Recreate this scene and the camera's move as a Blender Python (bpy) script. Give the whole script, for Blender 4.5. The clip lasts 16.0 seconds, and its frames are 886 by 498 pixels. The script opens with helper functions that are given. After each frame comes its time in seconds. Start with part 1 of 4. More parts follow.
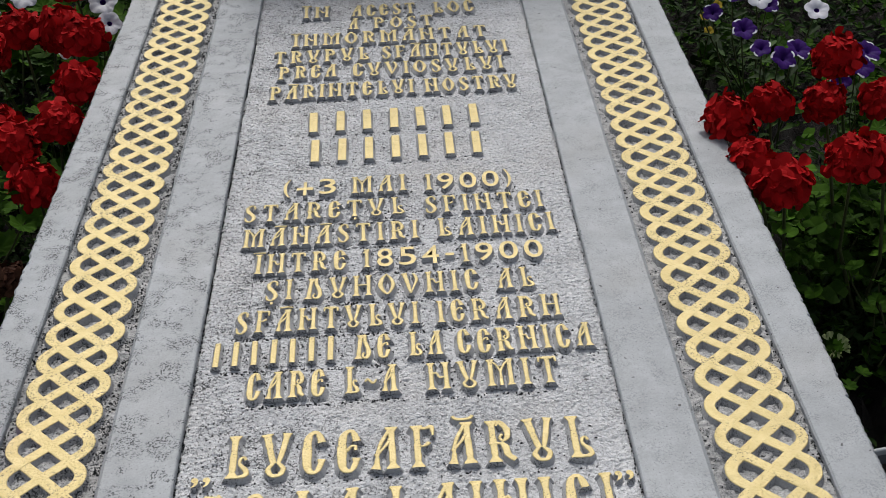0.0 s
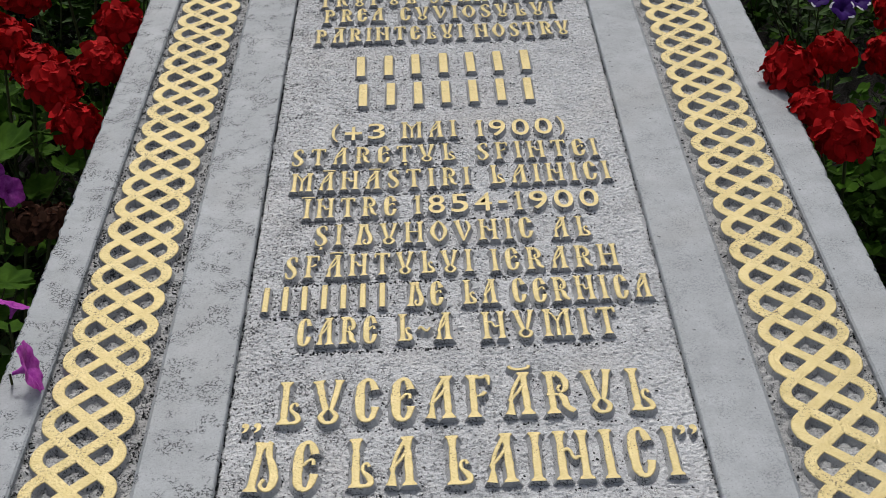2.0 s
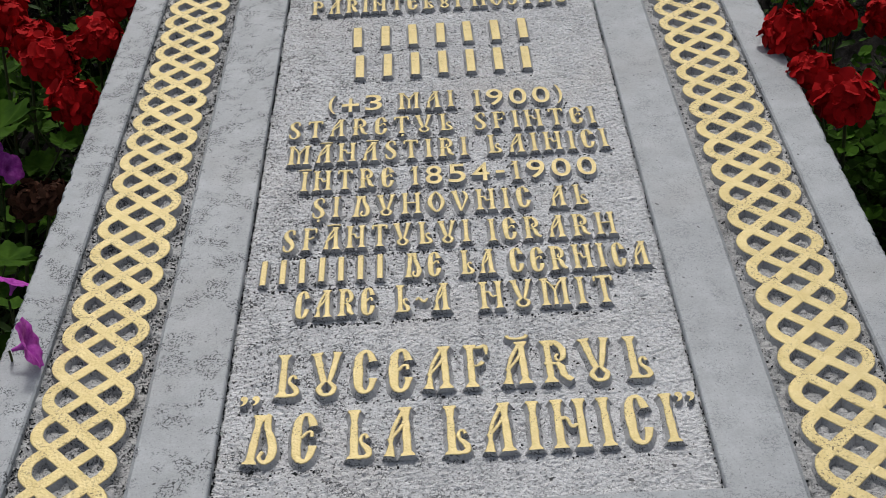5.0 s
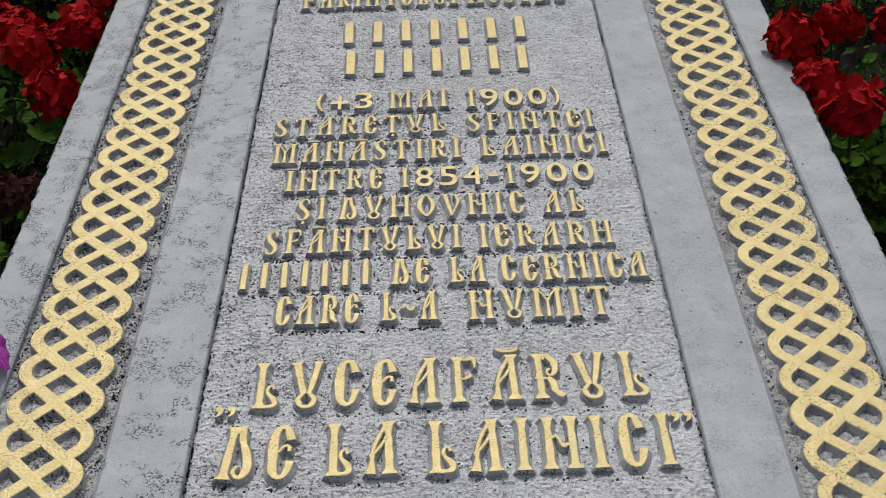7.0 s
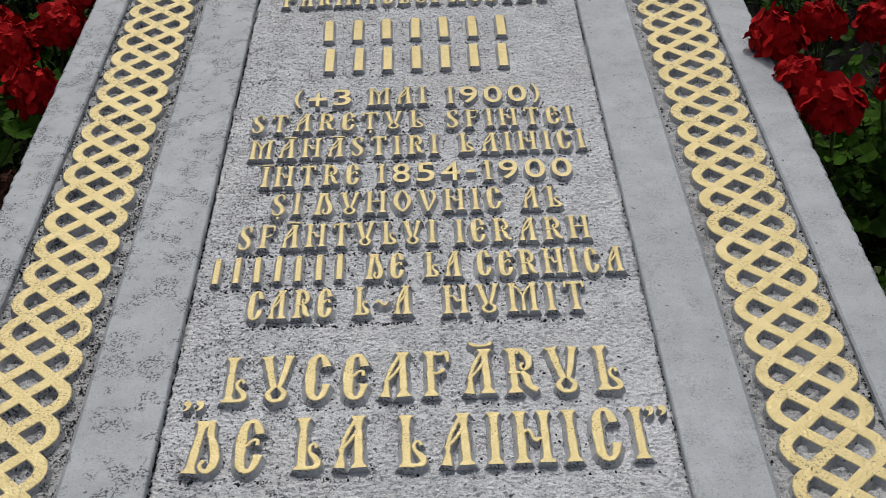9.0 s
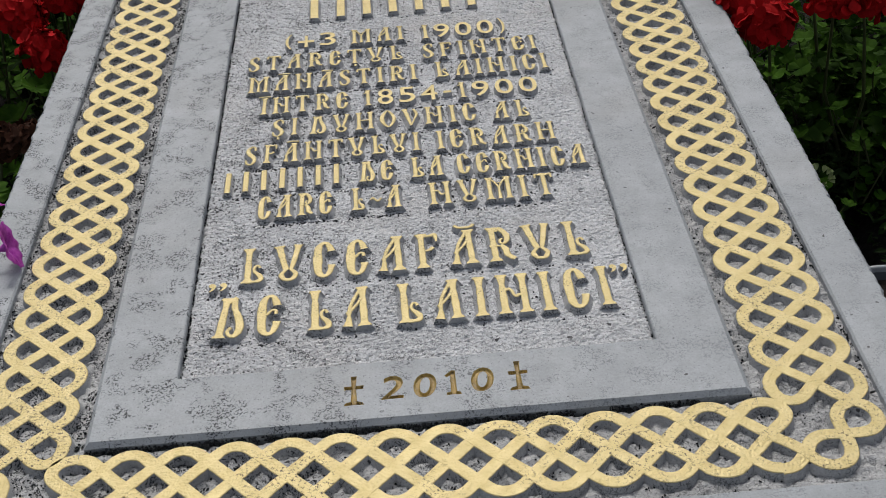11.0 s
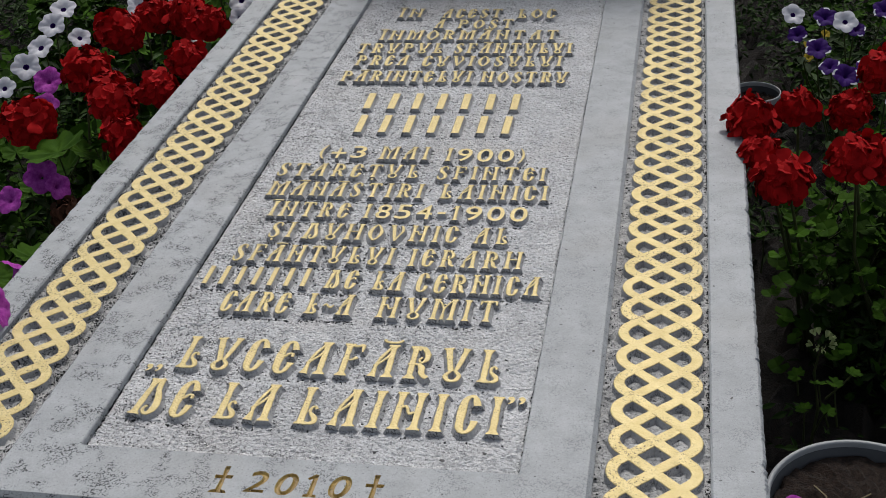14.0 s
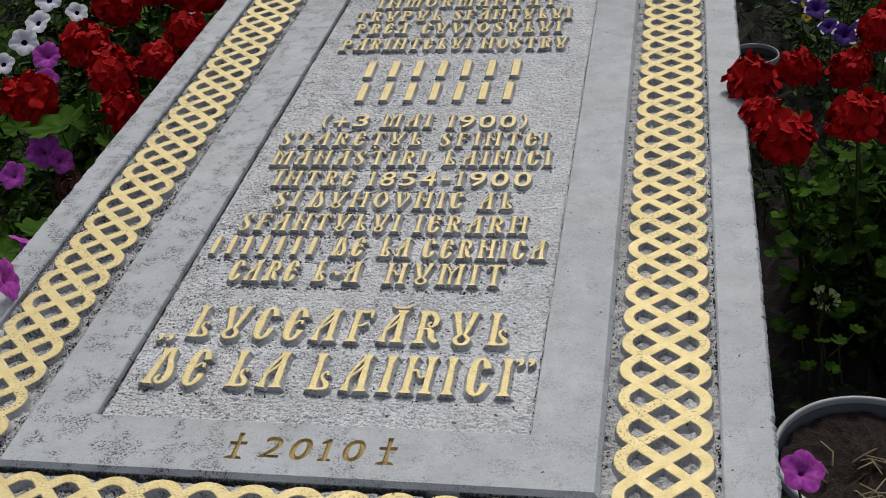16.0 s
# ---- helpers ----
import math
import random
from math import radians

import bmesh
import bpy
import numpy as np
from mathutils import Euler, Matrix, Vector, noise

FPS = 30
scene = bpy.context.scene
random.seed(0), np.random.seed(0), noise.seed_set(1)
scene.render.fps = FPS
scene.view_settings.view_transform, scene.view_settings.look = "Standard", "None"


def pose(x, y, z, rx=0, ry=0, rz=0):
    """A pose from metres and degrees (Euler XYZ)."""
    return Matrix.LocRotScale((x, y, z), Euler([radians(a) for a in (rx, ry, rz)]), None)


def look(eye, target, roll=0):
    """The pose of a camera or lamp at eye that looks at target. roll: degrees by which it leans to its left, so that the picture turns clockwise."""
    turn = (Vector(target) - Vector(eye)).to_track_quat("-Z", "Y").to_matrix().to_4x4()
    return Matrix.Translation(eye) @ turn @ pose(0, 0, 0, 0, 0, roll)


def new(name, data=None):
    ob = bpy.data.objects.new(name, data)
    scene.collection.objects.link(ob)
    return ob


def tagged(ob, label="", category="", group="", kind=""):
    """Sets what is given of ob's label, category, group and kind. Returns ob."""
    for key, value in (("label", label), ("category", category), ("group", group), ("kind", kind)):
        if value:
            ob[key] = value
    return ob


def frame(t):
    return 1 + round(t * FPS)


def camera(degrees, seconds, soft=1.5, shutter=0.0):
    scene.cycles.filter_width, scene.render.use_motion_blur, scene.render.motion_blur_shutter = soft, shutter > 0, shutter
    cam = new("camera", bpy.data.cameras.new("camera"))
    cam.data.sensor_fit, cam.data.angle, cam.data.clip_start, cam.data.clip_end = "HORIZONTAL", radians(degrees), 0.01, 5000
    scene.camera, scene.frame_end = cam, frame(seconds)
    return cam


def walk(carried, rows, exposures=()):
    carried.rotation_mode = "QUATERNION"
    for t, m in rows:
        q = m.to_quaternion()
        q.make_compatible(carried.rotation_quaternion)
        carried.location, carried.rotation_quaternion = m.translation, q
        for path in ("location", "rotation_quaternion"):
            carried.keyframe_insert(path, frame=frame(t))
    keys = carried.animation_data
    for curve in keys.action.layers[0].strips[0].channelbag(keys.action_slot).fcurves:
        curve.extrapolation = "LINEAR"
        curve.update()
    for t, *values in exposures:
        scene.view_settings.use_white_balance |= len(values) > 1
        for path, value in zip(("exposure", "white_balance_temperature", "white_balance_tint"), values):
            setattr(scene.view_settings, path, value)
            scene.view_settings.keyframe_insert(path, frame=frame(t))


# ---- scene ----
cam = camera(39.5, 16.0, soft=0.6)
PATH = [
    (0, (0.0177, -0.5194, 1.2388), (0.0619, 1.1287, 0.1066), -2.07),
    (0.5, (0.0172, -0.5119, 1.2318), (0.0593, 1.1320, 0.0933), -1.98),
    (1, (0.0036, -0.4972, 1.2214), (0.0396, 1.1340, 0.0648), -1.91),
    (1.5, (-0.0090, -0.4934, 1.2103), (0.0138, 1.1230, 0.0327), -1.77),
    (2, (-0.0180, -0.4966, 1.2073), (-0.0119, 1.1148, 0.0227), -1.83),
    (2.5, (-0.0159, -0.4968, 1.2092), (-0.0179, 1.1095, 0.0177), -1.94),
    (3, (-0.0172, -0.4963, 1.2082), (-0.0297, 1.1063, 0.0118), -2.45),
    (3.5, (-0.0185, -0.4971, 1.2116), (-0.0375, 1.0993, 0.0069), -2.85),
    (4, (-0.0182, -0.4975, 1.2121), (-0.0341, 1.0976, 0.0056), -3.35),
    (4.2, (-0.0139, -0.4972, 1.2082), (-0.0298, 1.0949, -0.0021), -3.24),
    (6.5, (-0.0008, -0.4876, 1.2057), (-0.0047, 1.0910, -0.0222), -2.78),
    (7, (-0.0015, -0.4481, 1.1804), (-0.0005, 1.1322, -0.0454), -1.57),
    (7.5, (0.0045, -0.4309, 1.1608), (0.0051, 1.1547, -0.0581), -1.18),
    (8, (0.0122, -0.4341, 1.1542), (0.0129, 1.1537, -0.0619), -1.14),
    (8.2, (0.0144, -0.4364, 1.1518), (0.0177, 1.1526, -0.0628), -1.18),
    (10.3, (0.0236, -0.5539, 1.1658), (0.0137, 1.0523, -0.0258), -2.56),
    (10.5, (0.0084, -0.5869, 1.1583), (0.0043, 1.0209, -0.0312), -3.10),
    (11, (0.0065, -0.6539, 1.1600), (0.0456, 0.9490, -0.0355), -3.84),
    (11.5, (0.0515, -0.6502, 1.1746), (0.1124, 0.9516, -0.0213), -3.62),
    (12, (0.1228, -0.6325, 1.1581), (0.1064, 0.9758, -0.0307), -2.59),
    (12.5, (0.2125, -0.6490, 1.1551), (-0.0186, 0.9302, -0.0501), -3.87),
    (13, (0.2842, -0.6698, 1.1693), (-0.0218, 0.9070, -0.0223), -4.22),
    (13.2, (0.3262, -0.6708, 1.1776), (-0.0224, 0.9528, 0.0630), -4.42),
    (13.5, (0.3309, -0.6779, 1.1849), (-0.0304, 0.9874, 0.1378), -3.94),
    (14, (0.3520, -0.6782, 1.1827), (-0.0109, 0.9996, 0.1564), -4.22),
    (14.5, (0.3577, -0.6853, 1.1770), (-0.0053, 0.9785, 0.1283), -5.00),
    (15, (0.3403, -0.6902, 1.1802), (-0.0185, 0.9658, 0.1177), -5.17),
    (15.5, (0.3355, -0.6943, 1.1807), (-0.0184, 0.9617, 0.1164), -5.25),
    (16, (0.3419, -0.6904, 1.1820), (-0.0134, 0.9638, 0.1156), -5.31),
]
walk(cam, [(t, look(eye, target, roll)) for t, eye, target, roll in PATH],
     exposures=[(0, 0.06), (2.5, -0.06), (8.2, -0.09), (10.3, -0.15), (12.5, -0.13), (14.5, -0.06), (16, -0.06)])

# ---- world, sun ----
world = bpy.data.worlds.new("sky")
scene.world = world
world.use_nodes = True
wn = world.node_tree
sky = wn.nodes.new("ShaderNodeTexSky")
sky.sky_type, sky.sun_disc = "NISHITA", False
SUN_FROM = Vector((-0.06, 0.75, 1.0)).normalized()
sky.sun_elevation = math.asin(SUN_FROM.z)
sky.sun_rotation = math.atan2(SUN_FROM.x, SUN_FROM.y)
sky.air_density, sky.dust_density, sky.ozone_density = 0.9, 4.5, 0.7
haze = wn.nodes.new("ShaderNodeHueSaturation")
haze.inputs["Saturation"].default_value = 0.55
wn.links.new(sky.outputs[0], haze.inputs["Color"])
wn.links.new(haze.outputs["Color"], wn.nodes["Background"].inputs[0])
wn.nodes["Background"].inputs[1].default_value = 0.098
sun = new("sun", bpy.data.lights.new("sun", "SUN"))
sun.data.energy, sun.data.angle, sun.data.color = 1.28, radians(10), (1.0, 0.985, 0.97)
sun.matrix_world = look(SUN_FROM * 20, (0, 0, 0))


# ---- materials ----
def material(name, rough=0.5, metal=0.0):
    m = bpy.data.materials.new(name)
    m.use_nodes = True
    nt = m.node_tree
    b = nt.nodes["Principled BSDF"]
    b.inputs["Roughness"].default_value, b.inputs["Metallic"].default_value = rough, metal
    return m, nt, b


def node(nt, kind, **values):
    n = nt.nodes.new(kind)
    for key, value in values.items():
        n.inputs[key].default_value = value
    return n


def coords(nt):
    return nt.nodes.new("ShaderNodeTexCoord").outputs["Object"]


def noise_tex(nt, vec, scale, detail=4.0, rough=0.6):
    n = node(nt, "ShaderNodeTexNoise", Scale=scale, Detail=detail, Roughness=rough)
    nt.links.new(vec, n.inputs["Vector"])
    return n.outputs["Fac"]


def ramp(nt, fac, stops):
    r = nt.nodes.new("ShaderNodeValToRGB")
    while len(r.color_ramp.elements) < len(stops):
        r.color_ramp.elements.new(0.5)
    for e, (pos, col) in zip(r.color_ramp.elements, stops):
        e.position = pos
        e.color = (*col, 1.0) if len(col) == 3 else col
    nt.links.new(fac, r.inputs["Fac"])
    return r.outputs["Color"]


def mix(nt, fac, a, b, mode="MIX"):
    m = nt.nodes.new("ShaderNodeMix")
    m.data_type, m.blend_type = "RGBA", mode
    for sock, v in ((m.inputs["Factor"], fac), (m.inputs["A"], a), (m.inputs["B"], b)):
        if isinstance(v, (int, float)):
            sock.default_value = v
        elif isinstance(v, tuple):
            sock.default_value = (*v, 1.0)
        else:
            nt.links.new(v, sock)
    return m.outputs["Result"]


def bump(nt, b, height, strength, distance):
    n = node(nt, "ShaderNodeBump", Strength=strength, Distance=distance)
    nt.links.new(height, n.inputs["Height"])
    nt.links.new(n.outputs["Normal"], b.inputs["Normal"])


def grey(v):
    return (v, v, v)


def worms(nt, v, scale, width):
    """Thin winding marks: the contour lines of a noise."""
    return ramp(nt, noise_tex(nt, v, scale, 2, 0.5), [(0.5 - 2 * width, grey(0.0)), (0.5 - width, grey(1.0)), (0.5 + width, grey(1.0)), (0.5 + 2 * width, grey(0.0))])


def stone(name, light, dark, rough, relief, grain, contrast, patch_lo, pits=0.0, clean=0.0):
    m, nt, b = material(name, rough)
    v = coords(nt)
    base = ramp(nt, noise_tex(nt, v, 9.0, 5), [(0.3, dark), (0.7, light)])
    stain = ramp(nt, noise_tex(nt, v, 28.0, 5, 0.7), [(0.35, grey(0.86)), (0.65, grey(1.05))])
    base = mix(nt, 1.0, base, stain, "MULTIPLY")
    warm = ramp(nt, noise_tex(nt, v, 5.0, 4, 0.6), [(0.52, grey(0.0)), (0.72, grey(0.35))])
    base = mix(nt, warm, base, (dark[0] * 1.06, dark[1] * 0.98, dark[2] * 0.90))
    fine = ramp(nt, noise_tex(nt, v, grain, 3, 0.7), [(0.3, grey(contrast)), (0.7, grey(1.0))])
    col = mix(nt, 1.0, base, fine, "MULTIPLY")
    # lichen has settled on the western half and thins out eastwards
    axis = nt.nodes.new("ShaderNodeSeparateXYZ")
    nt.links.new(coords(nt), axis.inputs[0])
    drift = nt.nodes.new("ShaderNodeMath")
    drift.operation = "MULTIPLY_ADD"
    nt.links.new(noise_tex(nt, v, 7.0, 3), drift.inputs[0])
    drift.inputs[1].default_value = 0.5
    nt.links.new(axis.outputs["X"], drift.inputs[2])
    spread = ramp(nt, drift.outputs[0], [(0.08, grey(1.0)), (0.40, grey(clean))])
    # winding lichen marks and dark specks, gathered in patches
    patch = ramp(nt, noise_tex(nt, v, 30.0, 4, 0.65), [(patch_lo, grey(0.0)), (patch_lo + 0.07, grey(1.0))])
    broken = ramp(nt, noise_tex(nt, v, 480.0, 2, 0.6), [(0.46, grey(0.0)), (0.52, grey(1.0))])
    trails = mix(nt, 1.0, worms(nt, v, 240.0, 0.034), broken, "MULTIPLY")
    specks = ramp(nt, noise_tex(nt, v, 300.0, 3, 0.65), [(0.60, grey(0.0)), (0.64, grey(1.0))])
    marks = mix(nt, 1.0, trails, specks, "LIGHTEN")
    spots = mix(nt, 1.0, mix(nt, 1.0, patch, marks, "MULTIPLY"), spread, "MULTIPLY")
    col = mix(nt, spots, col, (0.018, 0.022, 0.025))
    if pits:
        holes = ramp(nt, noise_tex(nt, v, 330.0, 3, 0.6), [(0.575, grey(0.0)), (0.63, grey(pits))])
        col = mix(nt, mix(nt, 1.0, holes, spread, "MULTIPLY"), col, (0.028, 0.028, 0.028))
    lone = ramp(nt, noise_tex(nt, v, 130.0, 1, 0.4), [(0.75, grey(0.0)), (0.765, grey(0.9))])
    col = mix(nt, lone, col, (0.06, 0.06, 0.06))
    faint = ramp(nt, noise_tex(nt, v, 520.0, 1, 0.4), [(0.68, grey(0.0)), (0.71, grey(0.5))])
    col = mix(nt, faint, col, (0.12, 0.12, 0.12))
    nt.links.new(col, b.inputs["Base Color"])
    if pits:
        # tool marks, drawn out a little across the slab
        mp = node(nt, "ShaderNodeMapping", Scale=(1.0, 1.4, 1.0))
        nt.links.new(v, mp.inputs["Vector"])
        bump(nt, b, noise_tex(nt, mp.outputs["Vector"], 160.0, 3, 0.58), relief, 0.007)
    else:
        bump(nt, b, noise_tex(nt, v, grain * 1.5, 4, 0.7), relief, 0.002)
    return m


STONE = stone("smooth_grey_stone", (0.475, 0.505, 0.525), (0.395, 0.422, 0.44), 0.55, 0.25, 420.0, 0.82, 0.49, 0.0, 0.30)
HAMMERED = stone("hammered_grey_stone", (0.82, 0.835, 0.85), (0.68, 0.695, 0.71), 0.62, 0.72, 560.0, 0.70, 0.52, 1.0, 0.36)
CHANNEL = stone("weathered_grey_stone", (0.64, 0.645, 0.64), (0.46, 0.465, 0.46), 0.85, 0.6, 300.0, 0.7, 0.48, 0.95, 0.5)
FLANK = stone("dressed_grey_stone", (0.58, 0.585, 0.585), (0.43, 0.435, 0.435), 0.85, 0.3, 420.0, 0.72, 0.47, 0.0, 0.55)


def gold_leaf(name, wear, low=(0.60, 0.485, 0.215), high=(0.70, 0.585, 0.295)):
    m, nt, b = material(name, 0.48, 0.4)
    v = coords(nt)
    col = ramp(nt, noise_tex(nt, v, 60.0, 4), [(0.3, low), (0.7, high)])
    worn = ramp(nt, noise_tex(nt, v, 240.0, 4, 0.7), [(wear, grey(0.0)), (wear + 0.04, grey(1.0))])
    patch = ramp(nt, noise_tex(nt, v, 16.0, 3), [(0.44, grey(0.0)), (0.58, grey(1.0))])
    grime = mix(nt, 1.0, patch, ramp(nt, noise_tex(nt, v, 330.0, 5, 0.8), [(0.555, grey(0.0)), (0.585, grey(0.95))]), "MULTIPLY")
    col = mix(nt, grime, col, (0.09, 0.07, 0.05))
    nt.links.new(mix(nt, worn, col, (0.24, 0.18, 0.09)), b.inputs["Base Color"])
    nt.links.new(ramp(nt, worn, [(0.0, grey(0.34)), (1.0, grey(0.1))]), b.inputs["Metallic"])
    nt.links.new(ramp(nt, noise_tex(nt, v, 90.0, 3), [(0.3, grey(0.46)), (0.7, grey(0.62))]), b.inputs["Roughness"])
    bump(nt, b, noise_tex(nt, v, 360.0, 2, 0.5), 0.58, 0.0018)
    return m


GOLD = gold_leaf("gold_leaf", 0.67)
AGED = gold_leaf("aged_gold", 0.60, (0.38, 0.27, 0.08), (0.68, 0.53, 0.21))
DARK_GOLD = gold_leaf("dark_gold", 0.56, (0.13, 0.085, 0.03), (0.36, 0.26, 0.09))


def plant_skin(name, a, b_, rough, scale=40.0, vary=(0.4, 1.6)):
    m, nt, b = material(name, rough)
    v = coords(nt)
    tone = ramp(nt, noise_tex(nt, v, scale, 3), [(0.3, a), (0.7, b_)])
    isle = nt.nodes.new("ShaderNodeNewGeometry").outputs["Random Per Island"]
    nt.links.new(mix(nt, 1.0, tone, ramp(nt, isle, [(0.0, grey(vary[0])), (0.7, grey(1.0)), (1.0, grey(vary[1]))]), "MULTIPLY"), b.inputs["Base Color"])
    b.inputs["Specular IOR Level"].default_value = 0.08
    return m


LEAF = plant_skin("geranium_leaf", (0.020, 0.058, 0.004), (0.055, 0.125, 0.010), 0.8)
SMALL_LEAF = plant_skin("small_foliage", (0.015, 0.036, 0.009), (0.042, 0.080, 0.018), 0.6)
STALK = plant_skin("stalk", (0.05, 0.066, 0.022), (0.09, 0.10, 0.04), 0.6)
STRAW = plant_skin("straw", (0.26, 0.21, 0.12), (0.40, 0.34, 0.22), 0.8, 60.0)
WITHERED = plant_skin("withered_petal", (0.05, 0.02, 0.012), (0.11, 0.05, 0.03), 0.8, 60.0)
BUD = plant_skin("pale_bud", (0.30, 0.38, 0.14), (0.45, 0.52, 0.25), 0.6, 60.0)
RED = plant_skin("red_petal", (0.34, 0.004, 0.006), (0.47, 0.009, 0.010), 0.75, 60.0, (0.72, 1.2))
MAGENTA = plant_skin("magenta_petal", (0.28, 0.020, 0.27), (0.56, 0.11, 0.53), 0.6, 120.0, (0.8, 1.2))
VIOLET = plant_skin("violet_petal", (0.024, 0.005, 0.085), (0.055, 0.012, 0.17), 0.6, 60.0)
WHITE = plant_skin("white_petal", (0.72, 0.72, 0.78), (0.82, 0.82, 0.85), 0.6, 60.0)
YELLOW = plant_skin("yellow_petal", (0.30, 0.22, 0.02), (0.45, 0.33, 0.03), 0.6, 60.0)


def plain(name, a, b_, rough, scale, relief=0.3):
    m, nt, b = material(name, rough)
    v = coords(nt)
    nt.links.new(ramp(nt, noise_tex(nt, v, scale, 6, 0.65), [(0.3, a), (0.7, b_)]), b.inputs["Base Color"])
    bump(nt, b, noise_tex(nt, v, scale * 3, 4), relief, 0.01)
    return m


# bed soil, its colour darkened for the deep shade under the plants
SHADED_SOIL = plain("soil", (0.004, 0.003, 0.002), (0.020, 0.014, 0.010), 0.95, 110.0, 1.0)
POT_SOIL = plain("potting_soil", (0.010, 0.006, 0.004), (0.060, 0.036, 0.024), 0.95, 160.0, 1.0)
PAVING = plain("paving", (0.25, 0.25, 0.25), (0.38, 0.38, 0.37), 0.8, 6.0)
# pot plastic in two tones: shade painted into the wall, light into the lip
SHADED_PLASTIC = plain("shaded_grey_plastic", (0.055, 0.06, 0.066), (0.085, 0.09, 0.096), 0.45, 12.0, 0.05)
LIT_LIP = plain("lit_grey_plastic", (0.36, 0.38, 0.39), (0.46, 0.48, 0.49), 0.45, 12.0, 0.05)
# black of the lichen flecks, also used to paint shade in gaps
LICHEN_SHADE = plain("black_lichen_and_shade", (0.008, 0.010, 0.011), (0.030, 0.034, 0.036), 0.95, 300.0, 0.5)
# dull grey of the added block that shades the head of the slab
BLOCK_GREY = plain("shade_block_grey", (0.16, 0.15, 0.13), (0.24, 0.23, 0.20), 0.9, 4.0)


# ---- helpers ----
def mesh_of(name, verts, faces, mats, ids=None, smooth=False):
    me = bpy.data.meshes.new(name)
    me.from_pydata([tuple(v) for v in verts], [], faces)
    for m in mats:
        me.materials.append(m)
    if ids is not None:
        me.polygons.foreach_set("material_index", ids)
    if smooth:
        me.polygons.foreach_set("use_smooth", [True] * len(me.polygons))
    me.update()
    return me


def part(name, me, parent, label="", m=None):
    ob = new(name, me)
    ob.parent = parent
    if m is not None:
        ob.matrix_basis = m
    if label:
        ob["label"] = label
    return ob


def thing(name, label, category, place=(0, 0, 0), group="", kind=""):
    ob = new(name)
    ob.location = place
    return tagged(ob, label, category, group, kind)


H = 0.40            # top of the slab
PANEL_Z = H - 0.0065
CHANNEL_Z = H - 0.0080


def rect_loop(x0, x1, y0, y1, step):
    """Points round a rectangle with their outward directions."""
    out = []
    corners = [(x0, y0), (x1, y0), (x1, y1), (x0, y1)]
    normals = [(0, -1), (1, 0), (0, 1), (-1, 0)]
    for i in range(4):
        a, b = Vector(corners[i]), Vector(corners[(i + 1) % 4])
        n = max(1, round((b - a).length / step))
        for k in range(n):
            d = Vector(normals[i]) + (Vector(normals[i - 1]) if k == 0 else Vector((0, 0)))
            out.append((a.lerp(b, k / n), d))
    return out


def plate(outer, inner, z0, z1, bevel_out, bevel_in, wear_out, wear_in, mat, cuts=()):
    """A flat ring of stone between two rectangles, with worn edges and upright sides. cuts: outlines left open in its top."""
    bm = bmesh.new()
    top_edges = []
    for loop, sign, bev, wear in ((outer, 1, bevel_out, wear_out), (inner, -1, bevel_in, wear_in)):
        rings = []
        for off, z in ((-bev, z1), (0.0, z1 - bev), (0.0, z0)):
            ring = []
            for p, d in loop:
                w = noise.noise(Vector((p.x * 150, p.y * 150, sign * 3))) + 0.8 * noise.noise(Vector((p.x * 330, p.y * 330, 7)))
                chip = max(0.0, noise.noise(Vector((p.x * 45, p.y * 45, 11))) - 0.25) * 1.3
                q = p + d * sign * (off - wear * (abs(w) + chip) * (1.0 if z > z0 else 0.3))
                ring.append(bm.verts.new((q.x, q.y, z)))
            rings.append(ring)
        n = len(loop)
        for k in range(n):
            top_edges.append(bm.edges.new((rings[0][k], rings[0][(k + 1) % n])))
            for a, b in ((0, 1), (1, 2)):
                bm.faces.new((rings[a][k], rings[b][k], rings[b][(k + 1) % n], rings[a][(k + 1) % n]))
    for outline in cuts:
        ring = [bm.verts.new((x, y, z1)) for x, y in outline]
        top_edges += [bm.edges.new((ring[k - 1], ring[k])) for k in range(len(ring))]
    bmesh.ops.triangle_fill(bm, use_beauty=True, edges=top_edges)
    bmesh.ops.recalc_face_normals(bm, faces=bm.faces)
    me = bpy.data.meshes.new("plate")
    bm.to_mesh(me)
    bm.free()
    me.materials.append(mat)
    return me


